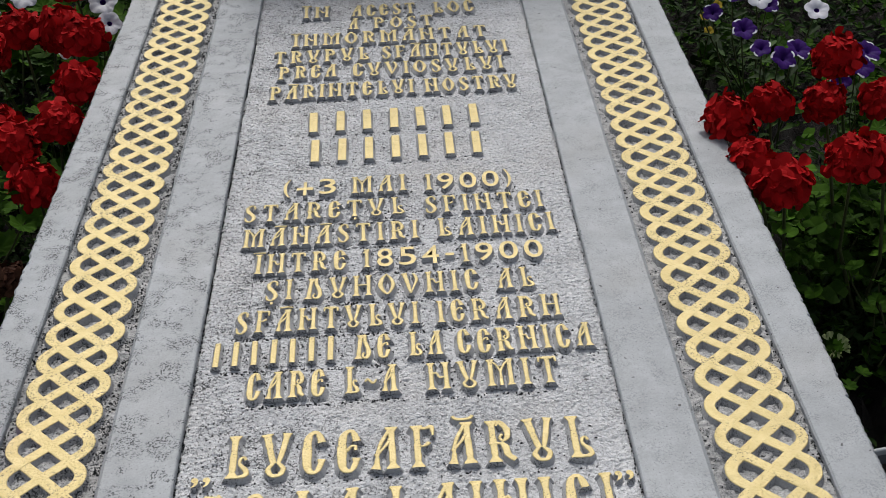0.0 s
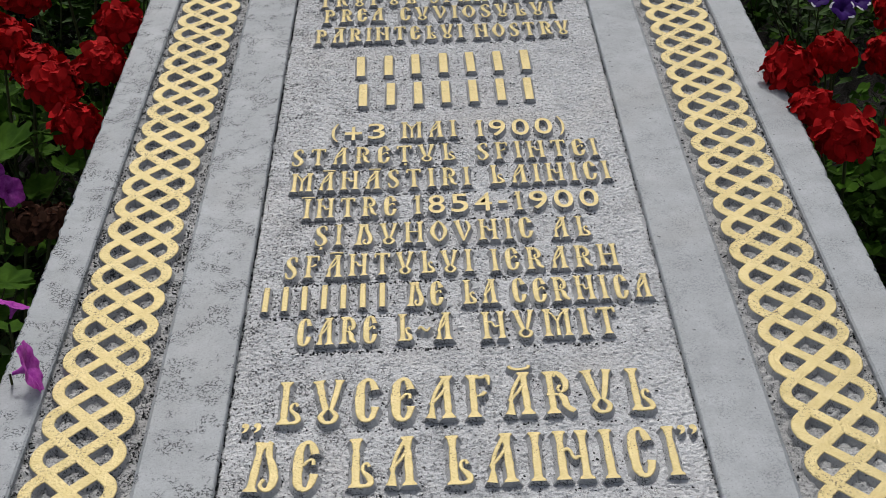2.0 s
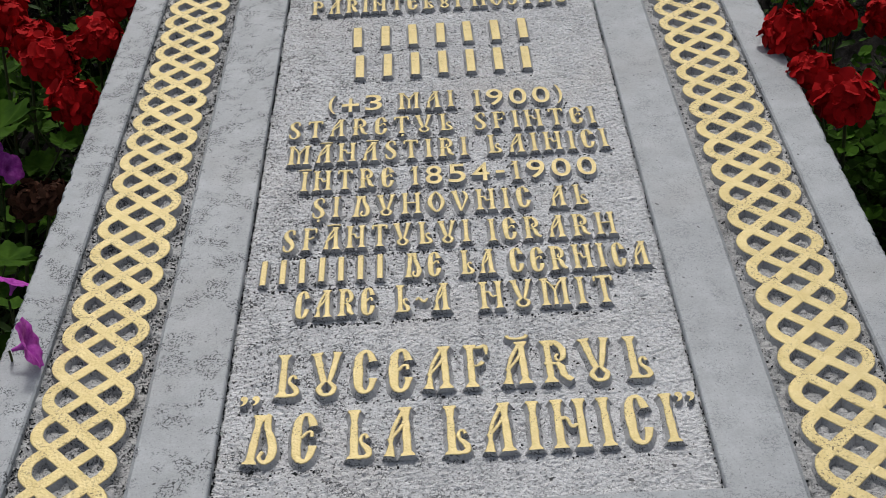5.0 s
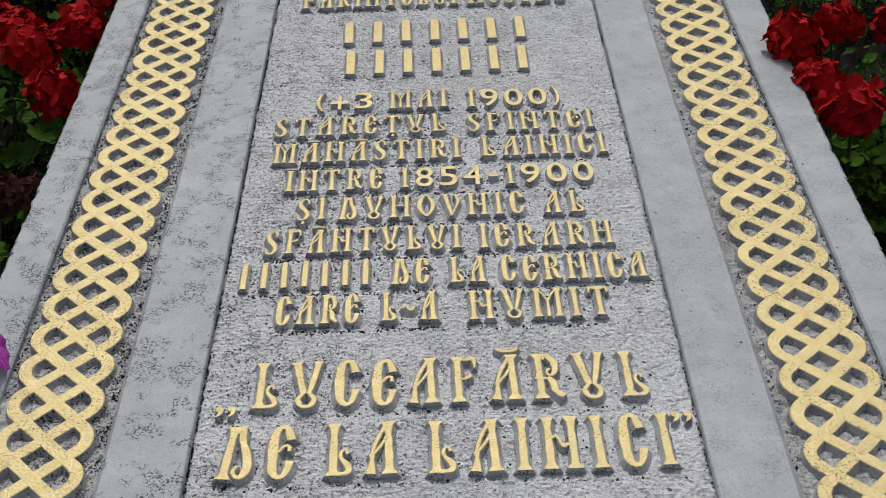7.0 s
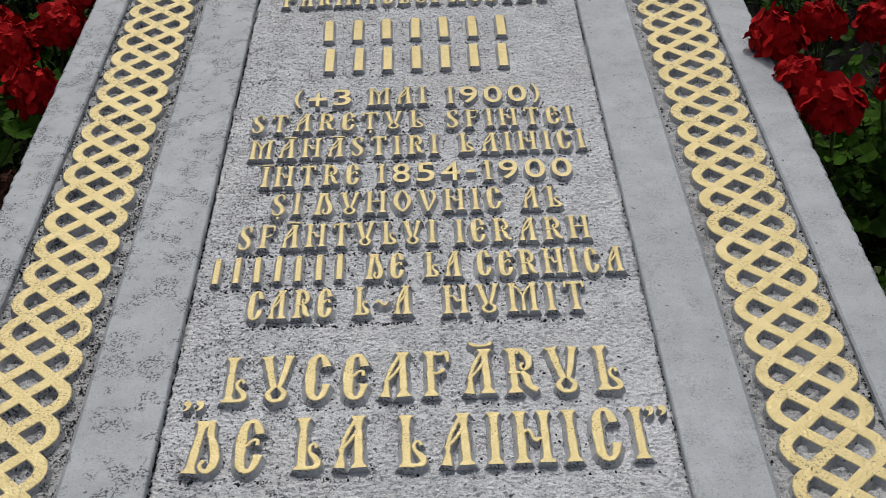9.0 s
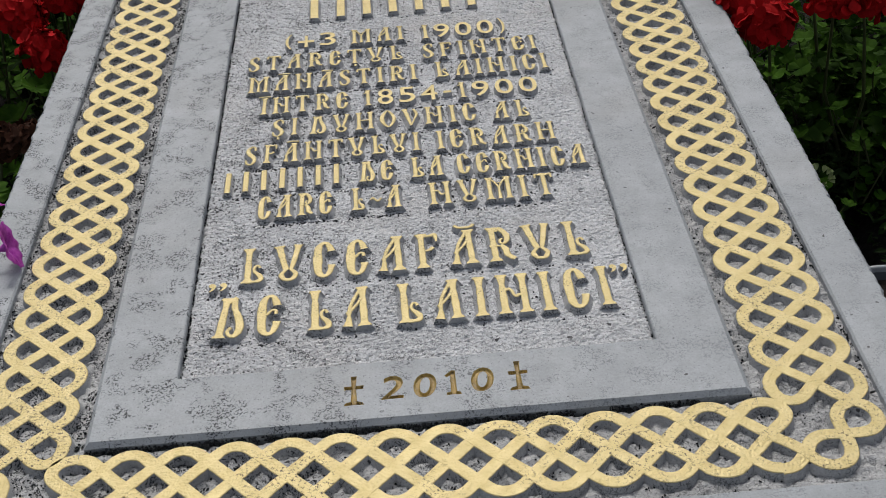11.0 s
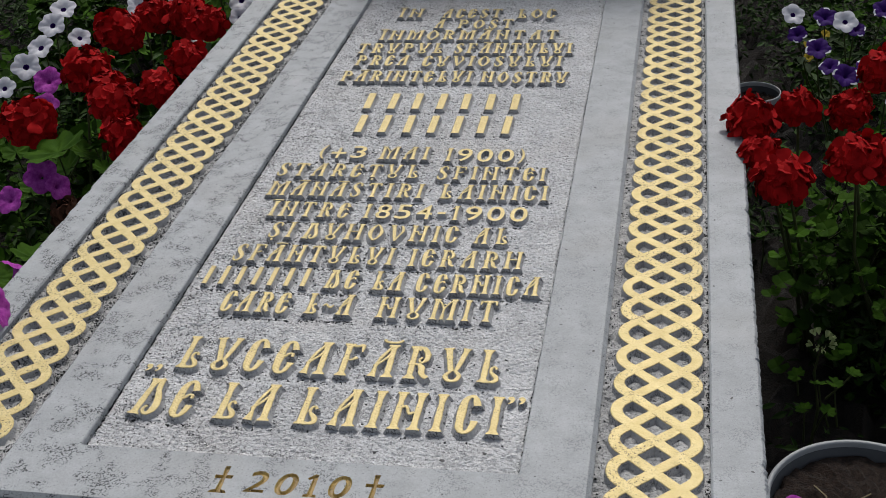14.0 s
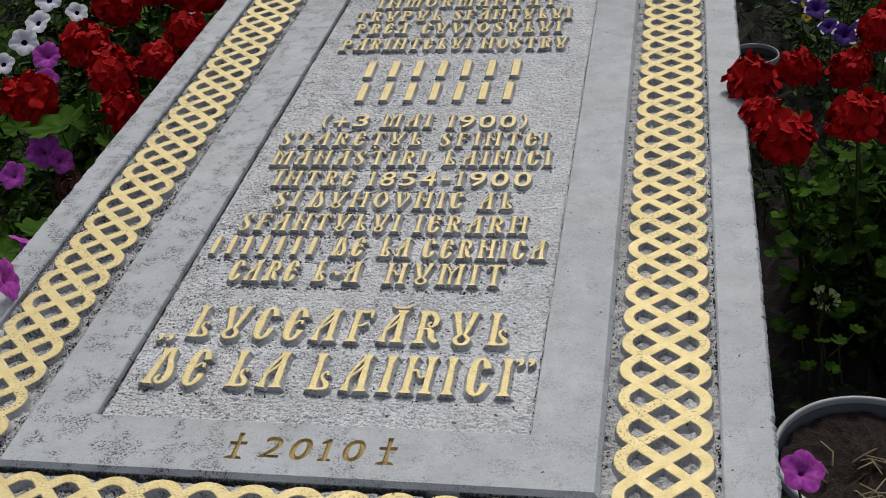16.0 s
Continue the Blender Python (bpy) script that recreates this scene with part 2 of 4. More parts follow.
def rough_sheet(x0, x1, y0, y1, z, step, height, mat, holes=0.0, groove=0.0):
    """A hammered stone surface: a fine grid with tool marks."""
    nx, ny = max(2, round((x1 - x0) / step)), max(2, round((y1 - y0) / step))
    rng = np.random.default_rng(int((x0 + 5) * 1000 + y0 * 77))
    g = rng.standard_normal((ny + 1, nx + 1))
    g = (g + np.roll(g, 1, 1)) / 1.45
    wide = rng.standard_normal((ny // 6 + 3, nx // 6 + 3))
    wide = np.kron(wide, np.ones((6, 6)))[: ny + 1, : nx + 1]
    for axis in (0, 1):
        for s in (1, 2, 3):
            wide = (wide + np.roll(wide, s, axis)) / 2
    zz = z + height * (g * 1.5 + wide * 0.3) - holes * np.clip(np.abs(g) - 1.15, 0, 1)
    xs, ys = np.meshgrid(np.linspace(x0, x1, nx + 1), np.linspace(y0, y1, ny + 1))
    # a chiselled groove along the border
    border = np.minimum(np.minimum(xs - x0, x1 - xs), np.minimum(ys - y0, y1 - ys)) - 0.004
    zz = zz - groove * np.clip(1.0 - border / 0.0025 + 0.4 * wide, 0, 1)
    verts = np.stack([xs, ys, np.minimum(zz, z + 0.003)], -1).reshape(-1, 3)
    i = np.arange(ny)[:, None] * (nx + 1) + np.arange(nx)[None, :]
    faces = np.stack([i, i + 1, i + nx + 2, i + nx + 1], -1).reshape(-1, 4)
    return mesh_of("sheet", verts.tolist(), faces.tolist(), [mat], smooth=True)


# ---- ground ----
def ground():
    me = mesh_of("ground", [(-60, -60, 0), (60, -60, 0), (60, 60, 0), (-60, 60, 0)], [(0, 1, 2, 3)], [PAVING])
    tagged(new("ground", me), "grey stone paving round the grave", "ground", kind="structure")


ground()


def soil_bed(name, x0, x1, y0, y1, label):
    nx, ny = 60, 120
    xs, ys = np.meshgrid(np.linspace(x0, x1, nx + 1), np.linspace(y0, y1, ny + 1))
    rng = np.random.default_rng(5)
    zz = 0.05 + 0.014 * rng.standard_normal(xs.shape)
    zz[0], zz[-1], zz[:, 0], zz[:, -1] = 0.0, 0.0, 0.0, 0.0
    verts = np.stack([xs, ys, zz], -1).reshape(-1, 3)
    i = np.arange(ny)[:, None] * (nx + 1) + np.arange(nx)[None, :]
    faces = np.stack([i, i + 1, i + nx + 2, i + nx + 1], -1).reshape(-1, 4)
    tagged(new(name, mesh_of(name, verts.tolist(), faces.tolist(), [SHADED_SOIL], smooth=True)), label, "soil", kind="structure")


soil_bed("ground_bed_west", -2.1, -0.455, -0.4, 3.4, "garden soil of the flower bed, plant shade put into its colour")
soil_bed("ground_bed_east", 0.455, 1.70, -0.4, 3.4, "garden soil of the flower bed, plant shade put into its colour")

# Unseen block in place of a headstone, added to shade the slab's top lines.
def shade_block_north():
    bm = bmesh.new()
    bmesh.ops.create_cube(bm, size=1.0, matrix=Matrix.Translation((0.00, 2.02, 0.55)) @ Matrix.Diagonal((0.62, 0.14, 1.10, 1)))
    bmesh.ops.bevel(bm, geom=list(bm.edges), offset=0.012, segments=2, affect="EDGES")
    me = bpy.data.meshes.new("shade_block_north")
    bm.to_mesh(me)
    bm.free()
    me.materials.append(BLOCK_GREY)
    tagged(new("shade_block_north", me), "unseen plain block at the head of the grave, added to shade the slab", "wall", kind="structure")


shade_block_north()

# ---- the grave slab ----
slab = thing("gravestone", "grey stone grave slab with gilded inscription and knotwork border", "grave slab")
Y0, Y1 = -0.06, 1.85
CH_L, CH_R = (-0.405, -0.298), (0.288, 0.396)   # channels for the knotwork
PAN = (-0.2235, 0.2185, 0.20, 1.62)
part("outer_rim", plate(rect_loop(-0.453, 0.448, Y0, Y1, 0.0022), rect_loop(CH_L[0], CH_R[1], 0.010, 1.78, 0.006),
                        0.0, H, 0.0028, 0.002, 0.0036, 0.0007, STONE), slab, "smooth stone rim with rough chipped edge")
panel = part("inscription_panel", rough_sheet(PAN[0] - 0.004, PAN[1] + 0.004, PAN[2] - 0.004, 1.63, PANEL_Z, 0.0014, 0.00040, HAMMERED, 0.0014, 0.0028),
     slab, "hammered grey stone panel")
for x0, x1, y0, y1 in ((CH_L[0] - 0.004, CH_L[1] + 0.004, 0.116, 1.78), (CH_R[0] - 0.004, CH_R[1] + 0.004, 0.116, 1.78),
                       (CH_L[0] - 0.004, CH_R[1] + 0.004, 0.004, 0.116), (CH_L[1] + 0.004, CH_R[0] - 0.004, 1.665, 1.785)):
    part("channel_floor", rough_sheet(x0, x1, y0, y1, CHANNEL_Z, 0.003, 0.0009, CHANNEL, 0.0025), slab, "rough weathered stone")


EDGE = 0.0007


def ribbon(pts, half, z1, z0, flare):
    """A flat band along pts, gilded on top and on its softened edge, with sloping stone flanks."""
    pts = [Vector(p) for p in pts]
    n = len(pts)
    verts, faces, ids = [], [], []
    for k, p in enumerate(pts):
        a, b = pts[max(k - 1, 0)], pts[min(k + 1, n - 1)]
        d = (b - a).normalized()
        s = Vector((-d.y, d.x))
        w = half[k] if isinstance(half, list) else half
        e = min(EDGE, w * 0.4)
        for off, z in ((w + flare, z0), (w, z1 - e), (w - e, z1), (e - w, z1), (-w, z1 - e), (-w - flare, z0)):
            q = p + s * off
            verts.append((q.x, q.y, z))
    for k in range(n - 1):
        a, b = 6 * k, 6 * (k + 1)
        for j in range(5):
            faces.append((a + j, a + j + 1, b + j + 1, b + j))
            ids.append(1 if j in (0, 4) else 0)
    e = 6 * (n - 1)
    faces += [(0, 5, 4, 3, 2, 1), (e, e + 1, e + 2, e + 3, e + 4, e + 5)]
    ids += [1, 1]
    return verts, faces, ids


def joined(pieces, mats, name):
    verts, faces, ids = [], [], []
    for v, f, i in pieces:
        o = len(verts)
        verts += v
        faces += [tuple(k + o for k in q) for q in f]
        ids += i
    return mesh_of(name, verts, faces, mats, ids)


BAND = 0.0061
KNOT = "gilded interlaced knotwork on weathered stone"


def weave(u, pitch, amp):
    """Sideways place of a strand: round turns at 0 and 2, straight runs through the middle at 1 and 3."""
    side = 1.0 if u < 1 or u > 3 else -1.0
    y = (u if u < 1 else (4 - u if u > 3 else abs(u - 2))) * pitch
    r = pitch * 0.43
    cx = amp - r
    lean = math.atan2(pitch, cx) - math.asin(r / math.hypot(cx, pitch))
    turn = r * math.cos(lean)
    if y <= turn:
        return side * (cx + math.sqrt(r * r - y * y))
    return side * (pitch - y) / math.tan(lean)


def strands(centre, start, pitch, count, amp, across, first, last):
    """Four strands that weave from side to side over so many turns; `across` maps (along, off) to the plan.
    first, last: the sides on which the end closes into a loop."""
    out = []
    for k in range(4):
        pts, halves = [], []
        for i in range(count * 18 + 1):
            s = i / 18
            off = weave((s - k) % 4.0, pitch, amp)
            wob = 0.0007 * noise.noise(Vector((s * 1.7, k * 5, centre * 9)))
            pts.append(across(start + s * pitch, centre + off + wob))
            halves.append(BAND * (1 + 0.10 * noise.noise(Vector((s * 2.3, k * 3, centre))) + 0.05 * noise.noise(Vector((s * 9, k * 3, centre)))))
        out.append(ribbon(pts, halves, H - 0.0008 + 0.00008 * k, CHANNEL_Z - 0.002, 0.0024))
    for end, way, sides in ((0, -1, first), (count, 1, last)):
        for side in sides:
            cap = [(side * 1.0, 0.0), (side * 0.97, 0.20), (side * 0.85, 0.37), (side * 0.64, 0.45), (side * 0.42, 0.39), (side * 0.2, 0.2), (0.0, 0.0)]
            pts = [across(start + (end + way * v) * pitch, centre + u * amp) for u, v in smooth_line(cap, 3)]
            out.append(ribbon(pts, BAND, H - 0.0008 + 0.0004 + 0.00004 * side, CHANNEL_Z - 0.002, 0.0024))
    return out


def smooth_line(pts, steps):
    """Points on a smooth line through pts."""
    out = []
    n = len(pts)
    for i in range(n - 1):
        p0, p1, p2, p3 = (Vector(pts[max(i - 1, 0)]), Vector(pts[i]), Vector(pts[i + 1]), Vector(pts[min(i + 2, n - 1)]))
        for k in range(steps):
            t = k / steps
            out.append(0.5 * (2 * p1 + (p2 - p0) * t + (2 * p0 - 5 * p1 + 4 * p2 - p3) * t * t + (3 * p1 - p0 - 3 * p2 + p3) * t ** 3))
    return out + [Vector(pts[-1])]


def upward(along, off):
    return (off, along)


def sideways(along, off):
    return (along, off)


LEFT_X, RIGHT_X, FOOT_Y = -0.3530, 0.3441, 0.0690
part("knotwork_border", joined(strands(LEFT_X, 0.1250, 0.0449, 35, 0.0378, upward, (1,), (-1, 1)), [GOLD, FLANK], "knotwork_border"), slab, KNOT)
part("knotwork_border", joined(strands(RIGHT_X, 0.1264, 0.0453, 34, 0.0396, upward, (-1,), (-1, 1)), [GOLD, FLANK], "knotwork_border"), slab, KNOT)
part("knotwork_border", joined(strands(FOOT_Y, -0.2995, 0.04523, 13, 0.0384, sideways, (1,), (1,)), [GOLD, FLANK], "knotwork_border"), slab, KNOT)


def corner_knot(cx, mirror):
    """Two strands that leave the borders, cross in a neck and carry on round the corner as a pair of eyes."""
    inner = [(0.0400, 0.0574), (0.0370, 0.0440), (0.0235, 0.0315), (0.0120, 0.0240), (0.0060, 0.0140), (0.0058, 0.0030), (0.0064, -0.0064)]
    outer = [(0.0000, 0.0574), (0.0115, 0.0430), (0.0235, 0.0315), (0.0345, 0.0245), (0.0400, 0.0130), (0.0370, 0.0010), (0.0260, -0.0058), (0.0064, -0.0064)]
    out = []
    for n, (one, other) in enumerate(((inner, outer), (outer, inner))):
        whole = one + [(-v, -u) for u, v in reversed(other[:-1])]
        pts = [(cx + mirror * u, FOOT_Y + v) for u, v in smooth_line(whole, 4)]
        out.append(ribbon(pts, BAND, H - 0.0004 - 0.0002 * n, CHANNEL_Z - 0.002, 0.0024))
    part("corner_knot", joined(out, [GOLD, FLANK], "corner_knot"), slab, "gilded corner loops of the knotwork")


corner_knot(RIGHT_X, 1)
corner_knot(LEFT_X, -1)

# ---- lettering ----
FONT_CACHE = {}


def glyph(ch, weight=0.004):
    """Filled outline of one character of the built-in font, in a unit box."""
    if (ch, weight) not in FONT_CACHE:
        cu = bpy.data.curves.new("glyph", "FONT")
        cu.body, cu.resolution_u, cu.offset, cu.fill_mode = ch, 4, weight, "FRONT"
        ob = bpy.data.objects.new("glyph", cu)
        scene.collection.objects.link(ob)
        dg = bpy.context.evaluated_depsgraph_get()
        me = bpy.data.meshes.new_from_object(ob.evaluated_get(dg))
        bm = bmesh.new()
        bm.from_mesh(me)
        bmesh.ops.remove_doubles(bm, verts=bm.verts, dist=1e-4)
        bm.verts.index_update()
        vs = [(v.co.x, v.co.y) for v in bm.verts]
        fs = [[v.index for v in f.verts] if f.normal.z >= 0 else [v.index for v in reversed(f.verts)] for f in bm.faces]
        bm.free()
        bpy.data.objects.remove(ob)
        bpy.data.curves.remove(cu)
        bpy.data.meshes.remove(me)
        x0, x1 = min(v[0] for v in vs), max(v[0] for v in vs)
        y0, y1 = min(v[1] for v in vs), max(v[1] for v in vs)
        FONT_CACHE[(ch, weight)] = ([((v[0] - x0) / (x1 - x0), (v[1] - y0) / (y1 - y0)) for v in vs], fs, x1 - x0, y1 - y0)
    return FONT_CACHE[(ch, weight)]


def raised(verts2, faces2, z1, z0, flare):
    """Gilded top face with stone flanks that spread towards the panel."""
    edge = {}
    for f in faces2:
        for a, b in zip(f, f[1:] + f[:1]):
            edge[(a, b)] = edge.get((a, b), 0) + 1
    border = [(a, b) for a, b in edge if (b, a) not in edge]
    push = {}
    for a, b in border:
        d = Vector(verts2[b]) - Vector(verts2[a])
        if d.length > 1e-9:
            n = Vector((d.y, -d.x)).normalized()
            for k in (a, b):
                push[k] = push.get(k, Vector((0, 0))) + n
    verts = [(x, y, z1) for x, y in verts2]
    faces = [tuple(f) for f in faces2]
    ids = [0] * len(faces)
    low = {}
    for k, n in push.items():
        n = n.normalized() if n.length > 1e-9 else n
        low[k] = len(verts)
        verts.append((verts2[k][0] + n.x * flare, verts2[k][1] + n.y * flare, z0))
    for a, b in border:
        if a in low and b in low:
            faces.append((b, a, low[a], low[b]))
            ids.append(1)
    return verts, faces, ids


# the mason's own letter forms, as strokes in a unit box: (points, thickness along them)
FULL = 0.098


def stem(x0, x1=None, low=0.0, high=1.0, half=FULL):
    """An upright with flared foot and head."""
    x1 = x0 if x1 is None else x1
    shape = ((0.0, 1.8), (0.035, 1.7), (0.08, 1.2), (0.14, 0.98), (0.25, 0.94), (0.38, 0.98), (0.5, 0.92), (0.62, 0.97), (0.75, 0.92), (0.87, 0.98), (0.93, 1.2), (0.97, 1.65), (1.0, 1.75))
    return [(x0 + (x1 - x0) * t, low + (high - low) * t) for t, _ in shape], [half * k for _, k in shape]


def bow(points, halves):
    line = smooth_line(points, 4)
    n = len(line) - 1
    out = []
    for k in range(n + 1):
        f = k / n * (len(halves) - 1)
        i = min(int(f), len(halves) - 2)
        out.append(halves[i] + (halves[i + 1] - halves[i]) * (f - i))
    return [tuple(p) for p in line], out


def open_round():
    """A tall narrow C with a heavy hooked head and an upturned tail."""
    return bow([(0.84, 0.72), (0.80, 0.80), (0.66, 0.96), (0.42, 0.96), (0.25, 0.82), (0.22, 0.5), (0.25, 0.16), (0.42, 0.03), (0.66, 0.05), (0.80, 0.20), (0.84, 0.32)],
               [0.11, 0.10, 0.075, 0.07, 0.11, 0.12, 0.115, 0.08, 0.07, 0.09, 0.105])


def strokes(ch):
    base = {"Ă": "A", "Â": "A", "Î": "I", "Ț": "T", "Ș": "S"}.get(ch, ch)
    if base == "~":
        return [bow([(0.0, 0.40), (0.22, 0.50), (0.46, 0.42), (0.72, 0.34), (1.0, 0.46)], [0.04, 0.06, 0.06, 0.06, 0.04])]
    if base == "I":
        return [stem(0.5)]
    if base == "A":
        return [stem(0.76, 0.70), bow([(0.66, 0.95), (0.50, 0.80), (0.34, 0.62), (0.24, 0.44), (0.20, 0.34)], [0.07, 0.055, 0.055, 0.05, 0.06]),
                bow([(0.20, 0.36), (0.21, 0.28), (0.20, 0.14), (0.16, 0.0)], [0.085, 0.05, 0.08, 0.135]),
                bow([(0.66, 0.70), (0.52, 0.56), (0.38, 0.46), (0.24, 0.36)], [0.05, 0.045, 0.045, 0.04])]
    if base == "D":
        return [stem(0.16, 0.34), bow([(0.40, 0.86), (0.52, 0.93), (0.66, 1.0)], [0.03, 0.06, 0.09]), bow([(0.60, 0.94), (0.62, 0.72), (0.78, 0.46), (0.84, 0.22), (0.72, 0.05), (0.54, 0.04), (0.44, 0.14), (0.54, 0.24)], [0.08, 0.085, 0.10, 0.11, 0.09, 0.055, 0.05, 0.055])]
    if base in "RP":
        out = [stem(0.24), bow([(0.40, 0.86), (0.50, 0.97), (0.60, 0.92), (0.76, 0.76), (0.74, 0.58), (0.58, 0.50), (0.48, 0.58), (0.58, 0.66)], [0.03, 0.05, 0.08, 0.095, 0.08, 0.045, 0.04, 0.045]),
               bow([(0.08, 0.44), (0.22, 0.45), (0.46, 0.44)], [0.06, 0.06, 0.045])]
        return out + ([bow([(0.50, 0.46), (0.64, 0.34), (0.70, 0.16), (0.94, 0.03)], [0.05, 0.10, 0.10, 0.07])] if base == "R" else [])
    if base == "C":
        return [open_round()]
    if base == "E":
        return [open_round(), bow([(0.22, 0.48), (0.42, 0.50), (0.60, 0.60), (0.78, 0.60), (0.80, 0.50)], [0.06, 0.05, 0.045, 0.05, 0.05])]
    if base == "M":
        return [stem(0.14), stem(0.86), bow([(0.14, 0.95), (0.34, 0.80), (0.50, 0.52)], [0.05, 0.05, 0.05]), bow([(0.86, 0.95), (0.66, 0.80), (0.50, 0.52)], [0.05, 0.05, 0.05]),
                bow([(0.50, 0.56), (0.50, 0.3), (0.50, 0.0)], [0.05, 0.06, 0.09]), bow([(0.36, 0.66), (0.5, 0.72), (0.64, 0.66)], [0.02, 0.03, 0.02])]
    if base == "N":
        return [stem(0.18), stem(0.82), bow([(0.20, 0.58), (0.38, 0.62), (0.46, 0.56), (0.50, 0.48), (0.58, 0.42), (0.66, 0.46), (0.80, 0.44)], [0.06, 0.055, 0.045, 0.045, 0.05, 0.05, 0.06])]
    if base == "H":
        return [stem(0.18), stem(0.82), bow([(0.18, 0.52), (0.5, 0.52), (0.82, 0.52)], [0.05, 0.045, 0.05])]
    if base == "L":
        return [stem(0.34), bow([(0.82, 0.40), (0.74, 0.48), (0.60, 0.44), (0.60, 0.32), (0.80, 0.20), (0.86, 0.08), (0.66, 0.03), (0.2, 0.04)], [0.045, 0.045, 0.045, 0.05, 0.085, 0.085, 0.06, 0.06])]
    if base == "U":
        return [bow([(0.14, 1.0), (0.18, 0.88), (0.30, 0.55), (0.42, 0.28)], [0.17, 0.10, 0.095, 0.08]), bow([(0.86, 1.0), (0.82, 0.88), (0.70, 0.55), (0.58, 0.28)], [0.15, 0.085, 0.075, 0.06]),
                bow([(0.42, 0.30), (0.24, 0.16), (0.34, 0.03), (0.50, 0.0), (0.66, 0.03), (0.76, 0.16), (0.58, 0.30)], [0.05, 0.075, 0.07, 0.06, 0.07, 0.075, 0.05])]
    if base == "V":
        return [bow([(0.14, 1.0), (0.20, 0.86), (0.36, 0.40), (0.50, 0.0)], [0.16, 0.10, 0.10, 0.05]), bow([(0.50, 0.02), (0.70, 0.35), (0.86, 0.66), (0.76, 0.90), (0.62, 0.96)], [0.04, 0.05, 0.08, 0.08, 0.03])]
    if base == "O":
        return [bow([(0.50, 1.0), (0.26, 0.80), (0.13, 0.5), (0.26, 0.20), (0.50, 0.0)], [0.045, 0.09, 0.12, 0.09, 0.045]), bow([(0.50, 1.0), (0.74, 0.80), (0.87, 0.5), (0.74, 0.20), (0.50, 0.0)], [0.045, 0.08, 0.10, 0.08, 0.045])]
    if base == "T":
        return [stem(0.5), bow([(0.08, 0.78), (0.12, 0.96), (0.34, 0.93), (0.66, 0.93), (0.88, 0.96), (0.92, 0.78)], [0.03, 0.075, 0.06, 0.06, 0.075, 0.03])]
    if base == "F":
        return [stem(0.28), bow([(0.2, 0.94), (0.6, 0.93), (0.86, 0.95), (0.90, 0.74)], [0.05, 0.055, 0.075, 0.025]), bow([(0.28, 0.50), (0.55, 0.50), (0.74, 0.58)], [0.045, 0.045, 0.07])]
    if base == "S":
        return [bow([(0.84, 0.74), (0.80, 0.92), (0.56, 0.98), (0.26, 0.84), (0.34, 0.62), (0.64, 0.44), (0.80, 0.22), (0.56, 0.02), (0.24, 0.06), (0.12, 0.26)],
                    [0.04, 0.07, 0.06, 0.09, 0.11, 0.12, 0.10, 0.06, 0.07, 0.04])]
    if base == "1":
        return [stem(0.6), bow([(0.58, 0.97), (0.36, 0.84), (0.14, 0.80)], [0.06, 0.05, 0.02])]
    return []


WIDTH = {"I": 0.38, "Î": 0.38, "M": 1.16, "N": 1.0, "H": 1.0, "1": 0.50, "(": 0.38, ")": 0.38, "-": 0.45, "~": 0.66, "Ș": 0.72, "0": 1.0, "8": 0.85, "9": 0.95, "L": 0.84, "T": 0.88, "E": 0.74, "C": 0.74, "F": 0.82, "S": 0.72}
LETTER_MESH = {}


def letter_mesh(ch, w, h, bar):
    key = (ch, round(w, 3), round(h, 3), bar)
    if key in LETTER_MESH:
        return LETTER_MESH[key]
    z1, z0, flare = H + 0.0002, PANEL_Z - 0.002, 0.0046
    pieces = []
    lines = [] if bar else strokes(ch)
    if bar:
        pieces.append(ribbon([(w * 0.5, h * k / 6) for k in range(7)], [w * 0.22] * 7, z1, z0, flare * 0.8))
    elif lines:
        for n, (pts, halves) in enumerate(lines):
            pieces.append(ribbon([(x * w, y * h) for x, y in pts], [k * h * 0.64 * (1 + 0.24 * noise.noise(Vector((i * 1.3, n * 7, h * 900)))) for i, k in enumerate(halves)], z1 + 0.00012 * n, z0, flare * (1.0 if n == 0 else 0.6)))
    else:
        # figures and signs in the built-in font
        vs, fs, gw, gh = glyph(ch)
        x0, x1, y0, y1 = 0.0, w, 0.0, h
        if ch == "-":
            y0, y1 = h * 0.38, h * 0.52
        if ch == "+":
            y0, y1 = -h * 0.02, h * 0.85
        if ch in "()":
            y0, y1 = -h * 0.12, h * 1.05
        if ch in "„”":
            y0, y1 = (0.0, h * 0.22) if ch == "„" else (h * 0.78, h)
        pieces.append(raised([(x0 + a * (x1 - x0), y0 + b * (y1 - y0)) for a, b in vs], fs, z1, z0, flare * 0.45))
    mid = w * 0.5
    if ch in "ĂÂÎ":
        mid = w * (0.60 if ch in "ĂÂ" else 0.5)
        line = [(-0.17, 1.17), (-0.13, 1.11), (0.0, 1.08), (0.13, 1.11), (0.17, 1.17)] if ch == "Ă" and h > 0.05 else [(-0.19, 1.09), (0.0, 1.13 if ch == "Â" else 1.10), (0.19, 1.09)]
        pieces.append(ribbon([(mid + u * h, v * h) for u, v in smooth_line(line, 3)], 0.035 * h, z1, z0, flare * 0.5))
    if ch in "ȚȘ":
        pieces.append(ribbon([(mid + 0.03 * h, -h * 0.08), (mid, -h * 0.2)], [0.05 * h, 0.03 * h], z1, z0, flare * 0.4))
    LETTER_MESH[key] = joined(pieces, [GOLD, FLANK], "letter")
    return LETTER_MESH[key]


CRUST_SPOTS = []


